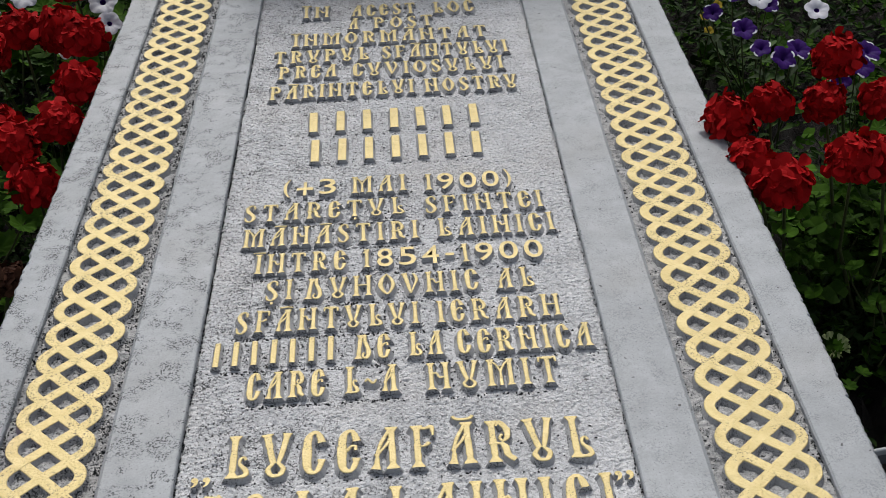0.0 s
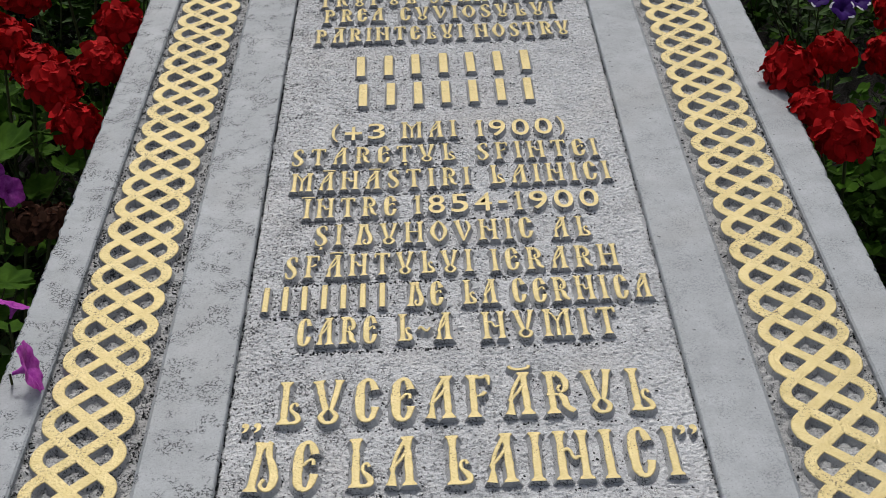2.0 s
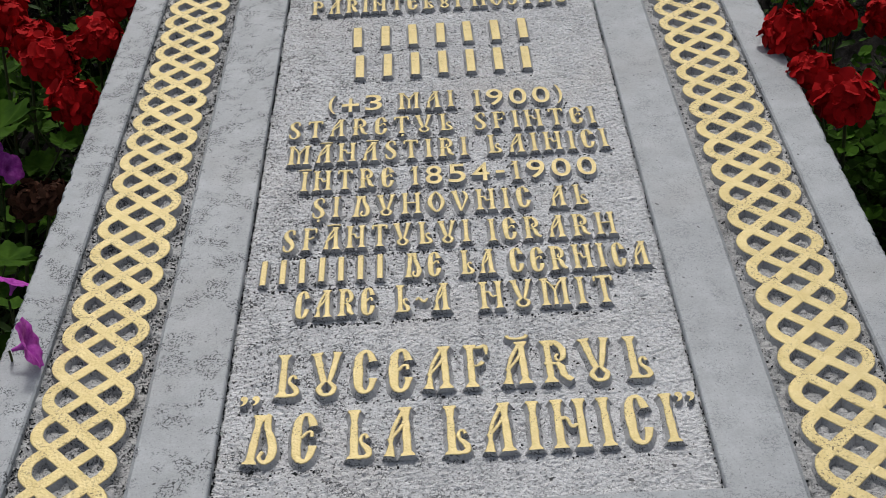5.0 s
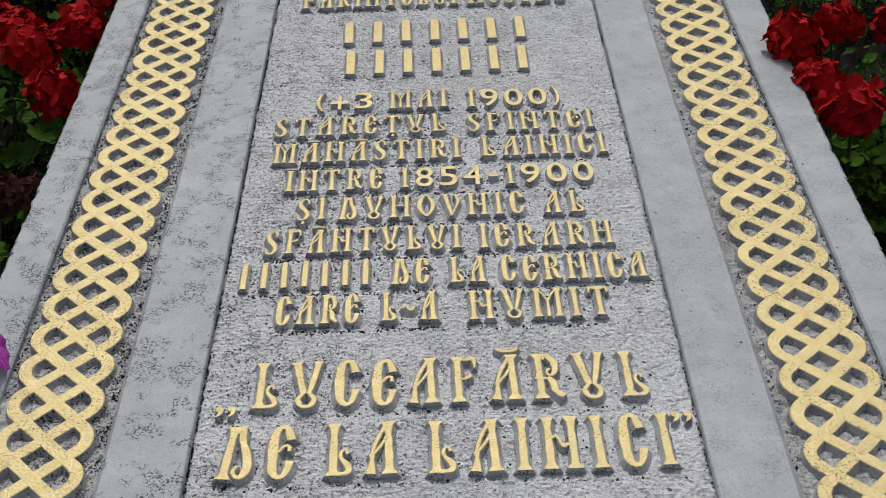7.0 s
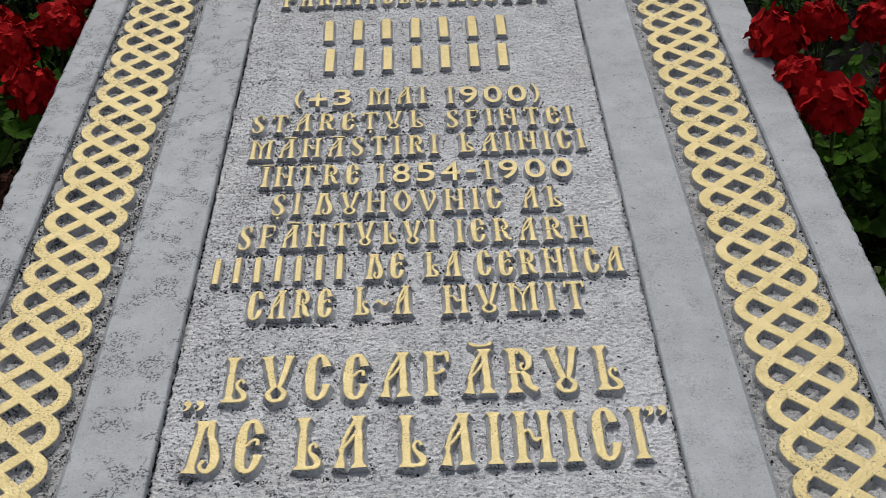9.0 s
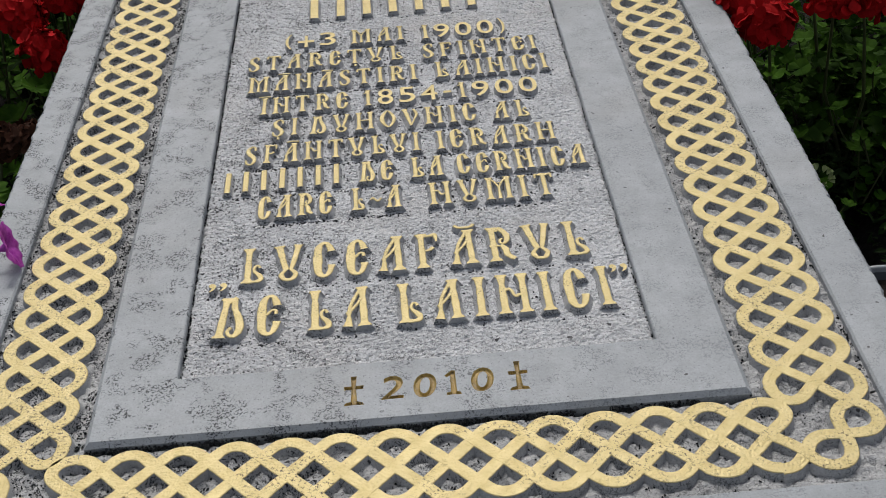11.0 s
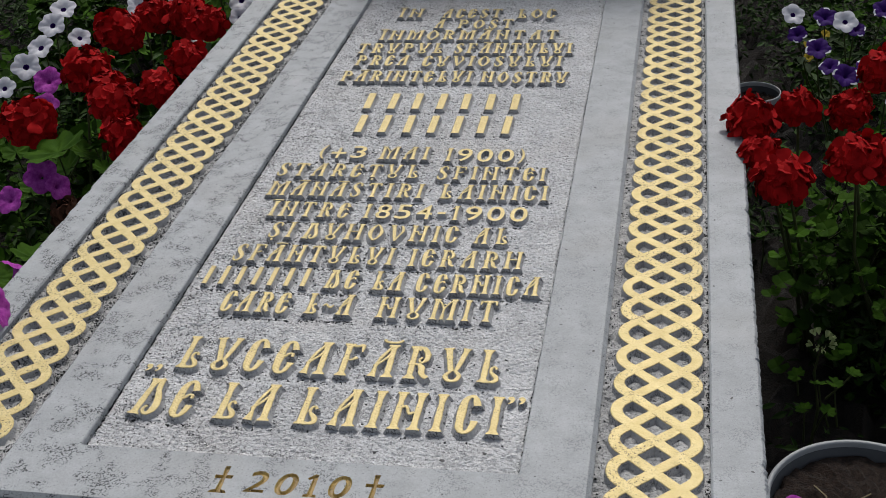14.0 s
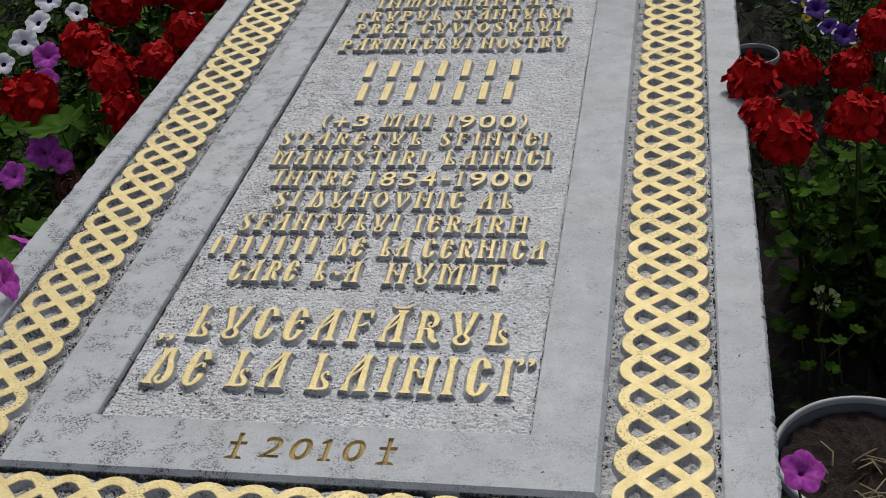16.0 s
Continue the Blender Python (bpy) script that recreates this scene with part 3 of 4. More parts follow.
def crust(rng, x, y, z, size):
    """One low irregular black fleck, for lichen and for painted shade."""
    n, turn, flat = 7, rng.uniform(0, 6.28), rng.uniform(0.45, 0.9)
    ring = []
    for k in range(n):
        a = k / n * 2 * math.pi
        q = size * rng.uniform(0.55, 1.25)
        u, v = q * math.cos(a), q * flat * math.sin(a)
        ring.append((x + u * math.cos(turn) - v * math.sin(turn), y + u * math.sin(turn) + v * math.cos(turn), z - 0.0008))
    return [(x, y, z + 0.0008)] + ring, [(0, k + 1, (k + 1) % n + 1) for k in range(n)], [0] * n


def word(text, x0, x1, y, h, bars=False):
    """Raised letters from x0 to x1 on a baseline."""
    ws = [0.8 if bars else WIDTH.get(c, 0.90) for c in text]
    gap = 0.34
    unit = (x1 - x0) / (sum(ws) + gap * (len(text) - 1))
    x = x0
    for c, w in zip(text, ws):
        c = c if not bars else "bar"
        lean = 0.0084 + 0.0085 * y
        part("letter", letter_mesh(c, w * unit, h, bars), panel,
             m=pose(x, y + (x - (x0 + x1) / 2) * lean + random.uniform(-0.0006, 0.0006), 0, 0, 0, math.degrees(lean) + random.uniform(-0.8, 0.8)))
        CRUST_SPOTS.append((x, y, w * unit, h))
        x += (w + gap) * unit


word("ÎN", -0.1491, -0.1060, 1.3992, 0.0444)
word("ACEST", -0.0688, 0.0385, 1.3984, 0.0445)
word("LOC", 0.0666, 0.1358, 1.3977, 0.0445)
word("A", -0.0727, -0.0567, 1.3469, 0.0424)
word("POST", -0.0326, 0.0657, 1.3465, 0.0425)
word("ÎNMORMÂNTAT", -0.1608, 0.1501, 1.2935, 0.0434)
word("TRUPUL", -0.1876, -0.0392, 1.2309, 0.0434)
word("SFÂNTULUI", -0.0192, 0.1783, 1.2345, 0.0435)
word("PREA", -0.1774, -0.0882, 1.1771, 0.0424)
word("CUVIOSULUI", -0.0641, 0.1664, 1.1784, 0.0424)
word("PĂRINTELUI", -0.1861, 0.0274, 1.1125, 0.0424)
word("NOSTRU", 0.0444, 0.1807, 1.1139, 0.0424)
word("-" * 7, -0.1305, 0.1239, 1.0100, 0.0565, True)
word("-" * 7, -0.1250, 0.1213, 0.9273, 0.0585, True)
word("(+3", -0.1496, -0.0815, 0.8409, 0.0372)
word("MAI", -0.0605, 0.0096, 0.8403, 0.0393)
word("1900)", 0.0326, 0.1467, 0.8391, 0.0393)
word("STAREȚUL", -0.1962, 0.0069, 0.7839, 0.0382)
word("SFINTEI", 0.0319, 0.1820, 0.7849, 0.0383)
word("MĂNĂSTIRI", -0.1919, 0.0222, 0.7277, 0.0392)
word("LAINICI", 0.0452, 0.1903, 0.7307, 0.0393)
word("ÎNTRE", -0.1735, -0.0654, 0.6700, 0.0392)
word("1854-1900", -0.0474, 0.1696, 0.6735, 0.0372)
word("ȘI", -0.1581, -0.1261, 0.6164, 0.0382)
word("DUHOVNIC", -0.1111, 0.0889, 0.6162, 0.0392)
word("AL", 0.1099, 0.1529, 0.6171, 0.0382)
word("SFÂNTULUI", -0.1867, 0.0173, 0.5589, 0.0392)
word("IERARH", 0.0383, 0.1763, 0.5604, 0.0392)
word("-" * 7, -0.2092, -0.0723, 0.5030, 0.0401, True)
word("DE", -0.0523, -0.0153, 0.5033, 0.0402)
word("LA", 0.0047, 0.0417, 0.5041, 0.0402)
word("CERNICA", 0.0577, 0.2036, 0.5044, 0.0402)
word("CARE", -0.1648, -0.0838, 0.4470, 0.0421)
word("L~A", -0.0629, -0.0079, 0.4481, 0.0422)
word("NUMIT", 0.0231, 0.1610, 0.4476, 0.0422)
word("LUCEAFĂRUL", -0.1778, 0.1808, 0.3361, 0.0582)
word("DE", -0.1961, -0.1322, 0.2521, 0.0601)
word("LA", -0.1072, -0.0443, 0.2530, 0.0601)
word("LAINICI", -0.0203, 0.1914, 0.2538, 0.0602)
word("„", -0.2067, -0.1887, 0.3249, 0.0581)
word("”", 0.1954, 0.2133, 0.2600, 0.0563)


def lichen_and_shade():
    """Black crust in the joints, round the feet of the letters and along the channels, thinning out eastwards. Part
    lichen, part painted shade.
    """
    rng = random.Random(31)
    out = []
    # flecks below and right of each letter: grime, plus painted shade in the gaps
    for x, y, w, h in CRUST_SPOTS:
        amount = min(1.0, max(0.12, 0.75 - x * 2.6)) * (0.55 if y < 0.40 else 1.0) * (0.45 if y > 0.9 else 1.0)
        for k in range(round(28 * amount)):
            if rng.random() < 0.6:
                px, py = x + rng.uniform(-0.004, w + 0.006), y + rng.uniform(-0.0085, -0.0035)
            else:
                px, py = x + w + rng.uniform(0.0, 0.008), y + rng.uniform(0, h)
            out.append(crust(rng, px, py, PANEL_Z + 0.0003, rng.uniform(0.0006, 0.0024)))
    part("lichen_and_shade", joined(out, [LICHEN_SHADE], "lichen_and_shade"), panel, "black lichen crust and painted shade at the feet of the letters")
    out = []
    for side, share in ((PAN[0], 1.0), (PAN[1], 0.35)):
        inward = 1 if side < 0 else -1
        for k in range(round(1150 * share)):
            y = rng.uniform(PAN[2], 1.35)
            if noise.noise(Vector((side * 9, y * 22, 3))) < -0.22:
                continue
            out.append(crust(rng, side + inward * abs(rng.gauss(0.0008, 0.0011)), y, PANEL_Z - 0.0006, rng.uniform(0.0006, 0.0016)))
    part("lichen_and_shade", joined(out, [LICHEN_SHADE], "lichen_and_shade"), panel, "black lichen crust in the joint")
    out = []
    # lichen near the channel walls, thickened to paint their shadows too
    for (c0, c1), count in ((CH_L, 2400), (CH_R, 700)):
        for k in range(count):
            y = rng.uniform(0.12, 1.5)
            x = (c0 + abs(rng.gauss(0, 0.006))) if rng.random() < 0.4 else (c1 - abs(rng.gauss(0, 0.007)))
            if noise.noise(Vector((x * 30, y * 30, 8))) < -0.05:
                continue
            out.append(crust(rng, x, y, CHANNEL_Z + 0.0012, rng.uniform(0.0005, 0.0018)))
    # dark crack line along the east channel's outer wall, drawn in flecks
    for k in range(450):
        y = rng.uniform(0.02, 1.5)
        if noise.noise(Vector((y * 14, 2, 5))) > -0.1:
            out.append(crust(rng, CH_R[1] - abs(rng.gauss(0.0008, 0.001)), y, CHANNEL_Z + 0.001, rng.uniform(0.0006, 0.0016)))
    for k in range(1300):
        x = rng.uniform(CH_L[1], CH_R[0])
        if noise.noise(Vector((x * 17, 4, 9))) + 0.25 - 0.5 * x > 0:
            out.append(crust(rng, x, 0.1215 - abs(rng.gauss(0.0016, 0.0012)), H - rng.uniform(0.0045, 0.0095), rng.uniform(0.0006, 0.0022)))
    for k in range(1900):
        x, y = rng.uniform(CH_L[0], CH_R[1]), rng.uniform(0.012, 0.119)
        if noise.noise(Vector((x * 26, y * 26, 6))) + 0.1 - 0.5 * x > 0.12:
            out.append(crust(rng, x, y, CHANNEL_Z + 0.0012, rng.uniform(0.0005, 0.0018)))
    part("lichen_and_shade", joined(out, [LICHEN_SHADE], "lichen_and_shade"), slab, "black flecks in the channels for lichen, a dark crack and shade")


lichen_and_shade()


# ---- the date, cut into the raised band ----
CUTS = []


def outlines(verts, faces):
    """The closed border lines of a flat mesh."""
    edge = {(a, b) for f in faces for a, b in zip(f, f[1:] + f[:1])}
    follow = {a: b for a, b in edge if (b, a) not in edge}
    loops = []
    while follow:
        start = k = next(iter(follow))
        loop = []
        while k in follow:
            loop.append(k)
            k = follow.pop(k)
        if k == start and len(loop) > 2:
            loops.append(loop)
    return loops


def incised(name, floor, faces, label):
    """A gilded cut with sloping sides: the floor lies deep, its walls spread up to the surface."""
    verts, all_faces, ids = raised(floor, faces, H - 0.0022, H + 0.0005, 0.0014)
    top = {}
    for f in all_faces[len(faces):]:
        b, a, low_a, low_b = f
        top[a], top[b] = low_a, low_b
    for loop in outlines(floor, faces):
        CUTS.append([verts[top[k]][:2] for k in loop])
    # floor of the cut in a darker gold than its walls
    part(name, mesh_of(name, verts, all_faces, [DARK_GOLD, AGED], ids), slab, label)


CROSS = [(-0.0080, 0.0), (0.0080, 0.0), (0.0066, 0.0016), (0.0016, 0.0034), (0.0011, 0.0205), (0.0076, 0.0208), (0.0080, 0.0236), (0.0010, 0.0232), (0.0017, 0.0360),
         (-0.0017, 0.0360), (-0.0010, 0.0232), (-0.0080, 0.0232), (-0.0076, 0.0204), (-0.0011, 0.0202), (-0.0016, 0.0034), (-0.0066, 0.0016)]
ONE = [(-0.0056, 0.0), (0.0056, 0.0), (0.0052, 0.0012), (0.0015, 0.0024), (0.0016, 0.0295), (-0.0004, 0.0295), (-0.0060, 0.0245), (-0.0052, 0.0235), (-0.0013, 0.0254), (-0.0015, 0.0024), (-0.0052, 0.0012)]
for cx, cy in ((-0.0620, 0.1450), (0.0865, 0.1475)):
    incised("engraved_cross", [(cx + u, cy + v) for u, v in CROSS], [list(range(len(CROSS)))], "small gilded cross cut in the stone")
for ch, x0, x1, y in (("2", -0.0370, -0.0190, 0.1485), ("0", -0.0085, 0.0095, 0.1485), ("0", 0.0435, 0.0615, 0.1500)):
    vs, fs, gw, gh = glyph(ch, -0.014)
    incised("engraved_figure", [(x0 + u * (x1 - x0) + v * 0.003, y + v * 0.0285) for u, v in vs], fs, "gilded figure cut in the stone")
incised("engraved_figure", [(0.0275 + u, 0.1485 + v) for u, v in ONE], [list(range(len(ONE)))], "gilded figure cut in the stone")
part("raised_band", plate(rect_loop(CH_L[1], CH_R[0], 0.1215, 1.67, 0.005), rect_loop(*PAN, 0.005),
                          H - 0.05, H + 0.0005, 0.0045, 0.0012, 0.0005, 0.0010, STONE, CUTS), slab, "smooth pitted grey stone band")


# ---- plants ----
def petal(length, width, cup, curl, rows=4, cols=3):
    """A curved petal that grows along +x from the origin."""
    verts, faces = [], []
    for i in range(rows + 1):
        u = i / rows
        w = width * (0.16 + 0.84 * math.sin(min(1.0, u * 1.12) * math.pi * 0.62)) * (1.0 if u < 0.95 else 0.72)
        for j in range(cols + 1):
            s = j / cols * 2 - 1
            x = length * u * (1.0 - 0.10 * abs(s) * u)
            z = cup * length * u * u + curl * length * (s * s) * u + 0.06 * length * math.sin(s * 5 + u * 4) * u
            verts.append((x, s * w * 0.5, z))
    for i in range(rows):
        for j in range(cols):
            a = i * (cols + 1) + j
            faces.append((a, a + 1, a + cols + 2, a + cols + 1))
    return verts, faces


def moved(piece, m):
    return [tuple(m @ Vector(v)) for v in piece[0]], piece[1]


def merged(pieces, mats, name, ids=None):
    verts, faces, mid = [], [], []
    for n, p in enumerate(pieces):
        o = len(verts)
        verts += p[0]
        faces += [tuple(k + o for k in f) for f in p[1]]
        mid += [ids[n] if ids else 0] * len(p[1])
    return mesh_of(name, verts, faces, mats, mid, smooth=True)


def tube(pts, r0, r1, sides=6):
    verts, faces = [], []
    n = len(pts)
    for k, p in enumerate(pts):
        p = Vector(p)
        d = (Vector(pts[min(k + 1, n - 1)]) - Vector(pts[max(k - 1, 0)])).normalized()
        m = d.to_track_quat("Z", "Y").to_matrix()
        r = r0 + (r1 - r0) * k / (n - 1)
        for s in range(sides):
            a = s / sides * 2 * math.pi
            verts.append(tuple(p + m @ Vector((math.cos(a) * r, math.sin(a) * r, 0))))
    for k in range(n - 1):
        for s in range(sides):
            a, b = k * sides + s, k * sides + (s + 1) % sides
            faces.append((a, b, b + sides, a + sides))
    return verts, faces


def geranium_head(radius, seed, mat=None):
    """A domed cluster of ruffled florets whose broad petals overlap."""
    rng = random.Random(seed)
    pieces = []
    n = 40
    for k in range(n):
        # even spread over the upper three quarters of a sphere
        z = 1 - 1.45 * (k + 0.5) / n
        a = k * 2.39996 + rng.uniform(-0.3, 0.3)
        r = math.sqrt(max(0.0, 1 - z * z))
        d = Vector((r * math.cos(a), r * math.sin(a), z * 0.80 + rng.uniform(-0.10, 0.10))).normalized()
        face = (d + Vector((rng.uniform(-0.22, 0.22), rng.uniform(-0.22, 0.22), 0.12))).normalized()
        m = Matrix.Translation(d * radius * rng.uniform(0.66, 0.84) - Vector((0, 0, radius * 0.25))) @ face.to_track_quat("Z", "Y").to_matrix().to_4x4()
        turn = rng.uniform(0, 6)
        for p in range(6):
            size = radius * rng.uniform(0.36, 0.50)
            lift = -rng.uniform(-12, 14) if p < 5 else -rng.uniform(30, 55)
            pieces.append(moved(petal(size, size * rng.uniform(0.95, 1.25), rng.uniform(-0.30, 0.05), rng.uniform(-0.15, 0.25)),
                                m @ pose(0, 0, 0, 0, 0, math.degrees(turn) + p * 72 + rng.uniform(-14, 14)) @ pose(0, 0, 0, rng.uniform(-14, 14), lift, 0)))
    return merged(pieces, [mat or RED], "flower_head")


def geranium_leaf(r, seed, stalk):
    """A round scalloped leaf with folded lobes on its stalk; the blade's base is at the origin."""
    rng = random.Random(seed)
    n, verts, faces = 54, [(0.0, 0.0, 0.0)], []
    for ring, frac in enumerate((0.35, 0.7, 1.0)):
        for k in range(n):
            a = (k + 0.5) / n * 2 * math.pi * 0.94 + 0.19
            lobe = 1 + 0.10 * math.cos(a * 7.4) * frac + 0.05 * math.cos(a * 18) * (ring == 2)
            q = r * frac * lobe
            z = r * (0.22 * frac * frac + 0.07 * frac * math.cos(a * 7.4 + 0.4) + rng.uniform(-0.012, 0.012))
            verts.append((q * math.cos(a - math.pi), q * math.sin(a - math.pi), z))
    for k in range(n - 1):
        faces.append((0, 1 + k, 2 + k))
        for ring in (0, 1):
            a = 1 + ring * n + k
            faces.append((a, a + n, a + n + 1, a + 1))
    st = tube([(0, 0, 0), (0.006, 0.002, -stalk * 0.4), (0.02, 0.0, -stalk)], 0.0011, 0.0016, 5)
    return merged([(verts, faces), st], [LEAF, STALK], "leaf", [0, 1])


def petunia_bloom(r, mat, seed, heart=None, edged=False):
    """A five-lobed trumpet that faces +z."""
    rng = random.Random(seed)
    n, rings = 40, ((0.0, 0.06, -0.75), (0.0, 0.10, -0.45), (0.0, 0.22, -0.18), (0.0, 0.55, -0.02), (0.0, 0.85, 0.03), (0.0, 1.0, 0.0))
    verts, faces, ids = [], [], []
    for i, (_, rr, zz) in enumerate(rings):
        for k in range(n):
            a = k / n * 2 * math.pi
            lobe = 1 + 0.13 * (abs(math.cos(a * 2.5)) - 0.6) * max(0.0, rr - 0.2) / 0.8 * 1.6
            wave = 0.07 * math.sin(a * 10 + seed) * max(0.0, rr - 0.4) + rng.uniform(-0.02, 0.02) * rr
            fold = -0.07 * (1 - abs(math.sin(a * 2.5))) ** 3 * rr
            verts.append((r * rr * lobe * math.cos(a), r * rr * lobe * math.sin(a), r * (zz + wave + fold)))
    for i in range(len(rings) - 1):
        for k in range(n):
            a, b = i * n + k, i * n + (k + 1) % n
            faces.append((a, b, b + n, a + n))
            star = heart is not None and ((i == 4 and (k // 4) % 4 == 1) if edged else i < 2)
            ids.append(1 if star else 0)
    return mesh_of("bloom", verts, faces, [mat, heart or mat], ids, smooth=True)


HEADS_RED = [geranium_head(r, s) for s, r in enumerate((0.045, 0.041, 0.037, 0.032))] + [geranium_head(0.028, 9, WITHERED)]
LEAVES = [geranium_leaf(r, s, st) for s, (r, st) in enumerate(((0.046, 0.12), (0.032, 0.10), (0.023, 0.09), (0.018, 0.08), (0.011, 0.06)))]


def geranium(base, heads, leaves, label, seed):
    """One plant: stalks from the soil, red heads, scalloped leaves."""
    rng = random.Random(seed)
    g = thing("geranium", label, "flower", (*base, 0.04), "geraniums in the flower bed")
    for x, y, z, kind in heads:
        top = Vector((x - base[0], y - base[1], z - 0.04))
        mid = top * 0.55 + Vector((rng.uniform(-0.02, 0.02), rng.uniform(-0.02, 0.02), 0.0))
        low = Vector((rng.uniform(-0.02, 0.02), rng.uniform(-0.02, 0.02), -0.01))
        pts = [low, low.lerp(mid, 0.5) + Vector((0.005, 0, 0)), mid, mid.lerp(top, 0.6) + Vector((0, 0, 0.008)), top]
        stalk = part("stalk", merged([tube(pts, 0.0035, 0.0018)], [STALK], "stalk"), g)
        part("flower_head", HEADS_RED[kind], stalk, "cluster of red petals" if kind < 4 else "withered brown flower head",
             Matrix.Translation(top) @ pose(0, 0, 0, rng.uniform(-18, 18), rng.uniform(-18, 18), rng.uniform(0, 360)))
    for x, y, z, kind in leaves:
        part("leaf", LEAVES[kind], g, "", Matrix.Translation((x - base[0], y - base[1], z - 0.04)) @ pose(0, 0, 0, rng.uniform(-30, 12), rng.uniform(-22, 22), rng.uniform(0, 360)))
    return g


def ring_leaves(x, y, z, n, spread, seed, kinds=(1, 2, 2, 3, 3, 3)):
    rng = random.Random(seed)
    return [(x + rng.gauss(0, spread), y + rng.gauss(0, spread), z + rng.uniform(-0.06, 0.04), rng.choice(kinds)) for _ in range(n)]


RED_LABEL = "red geranium with round scalloped leaves in soil"
east = [
    ((0.56, 0.93), [(0.456, 0.957, 0.425, 2), (0.524, 1.000, 0.421, 3), (0.470, 0.878, 0.406, 3), (0.496, 0.822, 0.402, 1)], (0.62, 0.98, 0.25, 18)),
    ((0.66, 0.88), [(0.584, 0.823, 0.432, 2), (0.628, 0.838, 0.420, 2), (0.592, 0.979, 0.428, 3)], (0.70, 0.89, 0.24, 20)),
    ((0.72, 1.15), [(0.652, 1.115, 0.432, 2), (0.690, 1.020, 0.405, 3), (0.770, 1.090, 0.400, 2)], (0.72, 1.10, 0.28, 12)),
]
for n, (base, heads, (lx, ly, lz, k)) in enumerate(east):
    geranium(base, heads, ring_leaves(lx, ly, lz, k, 0.065, 40 + n, (3, 4, 4, 4)), RED_LABEL, n)
west = [
    ((-0.56, 1.02), [(-0.496, 0.947, 0.380, 2), (-0.542, 1.030, 0.400, 1), (-0.490, 1.094, 0.395, 2)], [(-0.582, 0.890, 0.372, 0), (-0.520, 0.925, 0.372, 2), (-0.505, 0.880, 0.350, 3)]),
    ((-0.66, 1.04), [(-0.655, 0.950, 0.400, 0), (-0.650, 1.165, 0.400, 0), (-0.590, 1.100, 0.390, 2)], []),
    ((-0.60, 1.34), [(-0.488, 1.224, 0.393, 2), (-0.510, 1.380, 0.402, 1), (-0.668, 1.347, 0.400, 0), (-0.559, 1.411, 0.403, 0), (-0.626, 1.425, 0.400, 1)], []),
    ((-0.62, 1.72), [(-0.580, 1.620, 0.400, 1)], []),
    ((-0.60, 0.70), [(-0.505, 0.800, 0.325, 4), (-0.545, 0.815, 0.310, 4)], [(-0.545, 0.700, 0.300, 1), (-0.580, 0.620, 0.280, 2), (-0.520, 0.620, 0.290, 2)]),
]
for n, (base, heads, own) in enumerate(west):
    geranium(base, heads, own + ring_leaves(base[0], base[1], 0.27, 10, 0.07, 60 + n), RED_LABEL, 20 + n)

BLOOMS = {c: [petunia_bloom(r * {"violet": 0.8, "yellow": 0.45}.get(c, 1.0), m, s, h, c == "violet") for s, r in enumerate((0.026, 0.021))]
          for c, m, h in (("magenta", MAGENTA, None), ("violet", VIOLET, WHITE), ("white", WHITE, VIOLET), ("yellow", YELLOW, None))}
SHOOT_LEAF = petal(0.030, 0.016, -0.15, 0.2)


def petunia(base, blooms, colour, label, seed):
    """A petunia with trumpet blooms on leafy shoots."""
    rng = random.Random(seed)
    g = thing("petunia", label, "flower", (*base, 0.04), "petunias in the flower bed")
    for x, y, z, kind, tilt, turn in blooms:
        top = Vector((x - base[0], y - base[1], z - 0.04))
        m = Matrix.Translation(top) @ pose(0, 0, 0, 0, 0, turn) @ pose(0, 0, 0, 0, tilt, 0) @ pose(0, 0, 0, 0, 0, rng.uniform(0, 360))
        throat = m @ Vector((0, 0, -0.022))
        pts = [Vector((0, 0, -0.01)), throat * 0.4 + Vector((0.01, 0, -0.01)), throat * 0.75 + Vector((0, 0.01, -0.015)), throat]
        shoot = [tube(pts, 0.0022, 0.0013, 5)]
        for k in range(5):
            p = pts[1].lerp(pts[3], k / 5)
            shoot.append(moved(SHOOT_LEAF, Matrix.Translation(p) @ pose(0, 0, 0, 0, rng.uniform(-45, 5), rng.uniform(0, 360))))
        sprig = part("shoot", merged(shoot, [STALK, SMALL_LEAF], "shoot", [0] + [1] * 5), g)
        part("bloom", BLOOMS[colour][kind], sprig, colour + " trumpet bloom", m)
    return g


MAG, VIO, WHI = "magenta petunia with trumpet blooms", "deep violet petunia with white-edged blooms", "white petunia with violet throats"
petunia((-0.52, 0.50), [(-0.414, 0.402, 0.423, 0, 76, 12), (-0.482, 0.560, 0.375, 1, 40, 60)], "magenta", "magenta petunia leaning over the slab's rim", 1)
petunia((-0.66, 0.86), [(-0.602, 0.862, 0.345, 0, 55, -60), (-0.618, 0.786, 0.345, 1, 45, -90), (-0.570, 0.850, 0.335, 1, 60, -20)], "magenta", MAG, 2)
petunia((-0.74, 1.18), [(-0.700, 1.090, 0.360, 1, 40, -60), (-0.745, 1.190, 0.360, 0, 40, -80)], "magenta", MAG, 3)
petunia((0.55, 0.20), [(0.478, 0.245, 0.330, 1, 30, -70), (0.505, 0.156, 0.290, 1, 30, 20)], "magenta", "magenta petunia rising beside a planting pot", 4)
petunia((0.64, 1.34), [(0.585, 1.365, 0.360, 0, 30, -90), (0.620, 1.250, 0.360, 0, 35, -70), (0.600, 1.310, 0.350, 1, 30, -120), (0.660, 1.300, 0.350, 0, 25, -60)], "violet", VIO, 5)
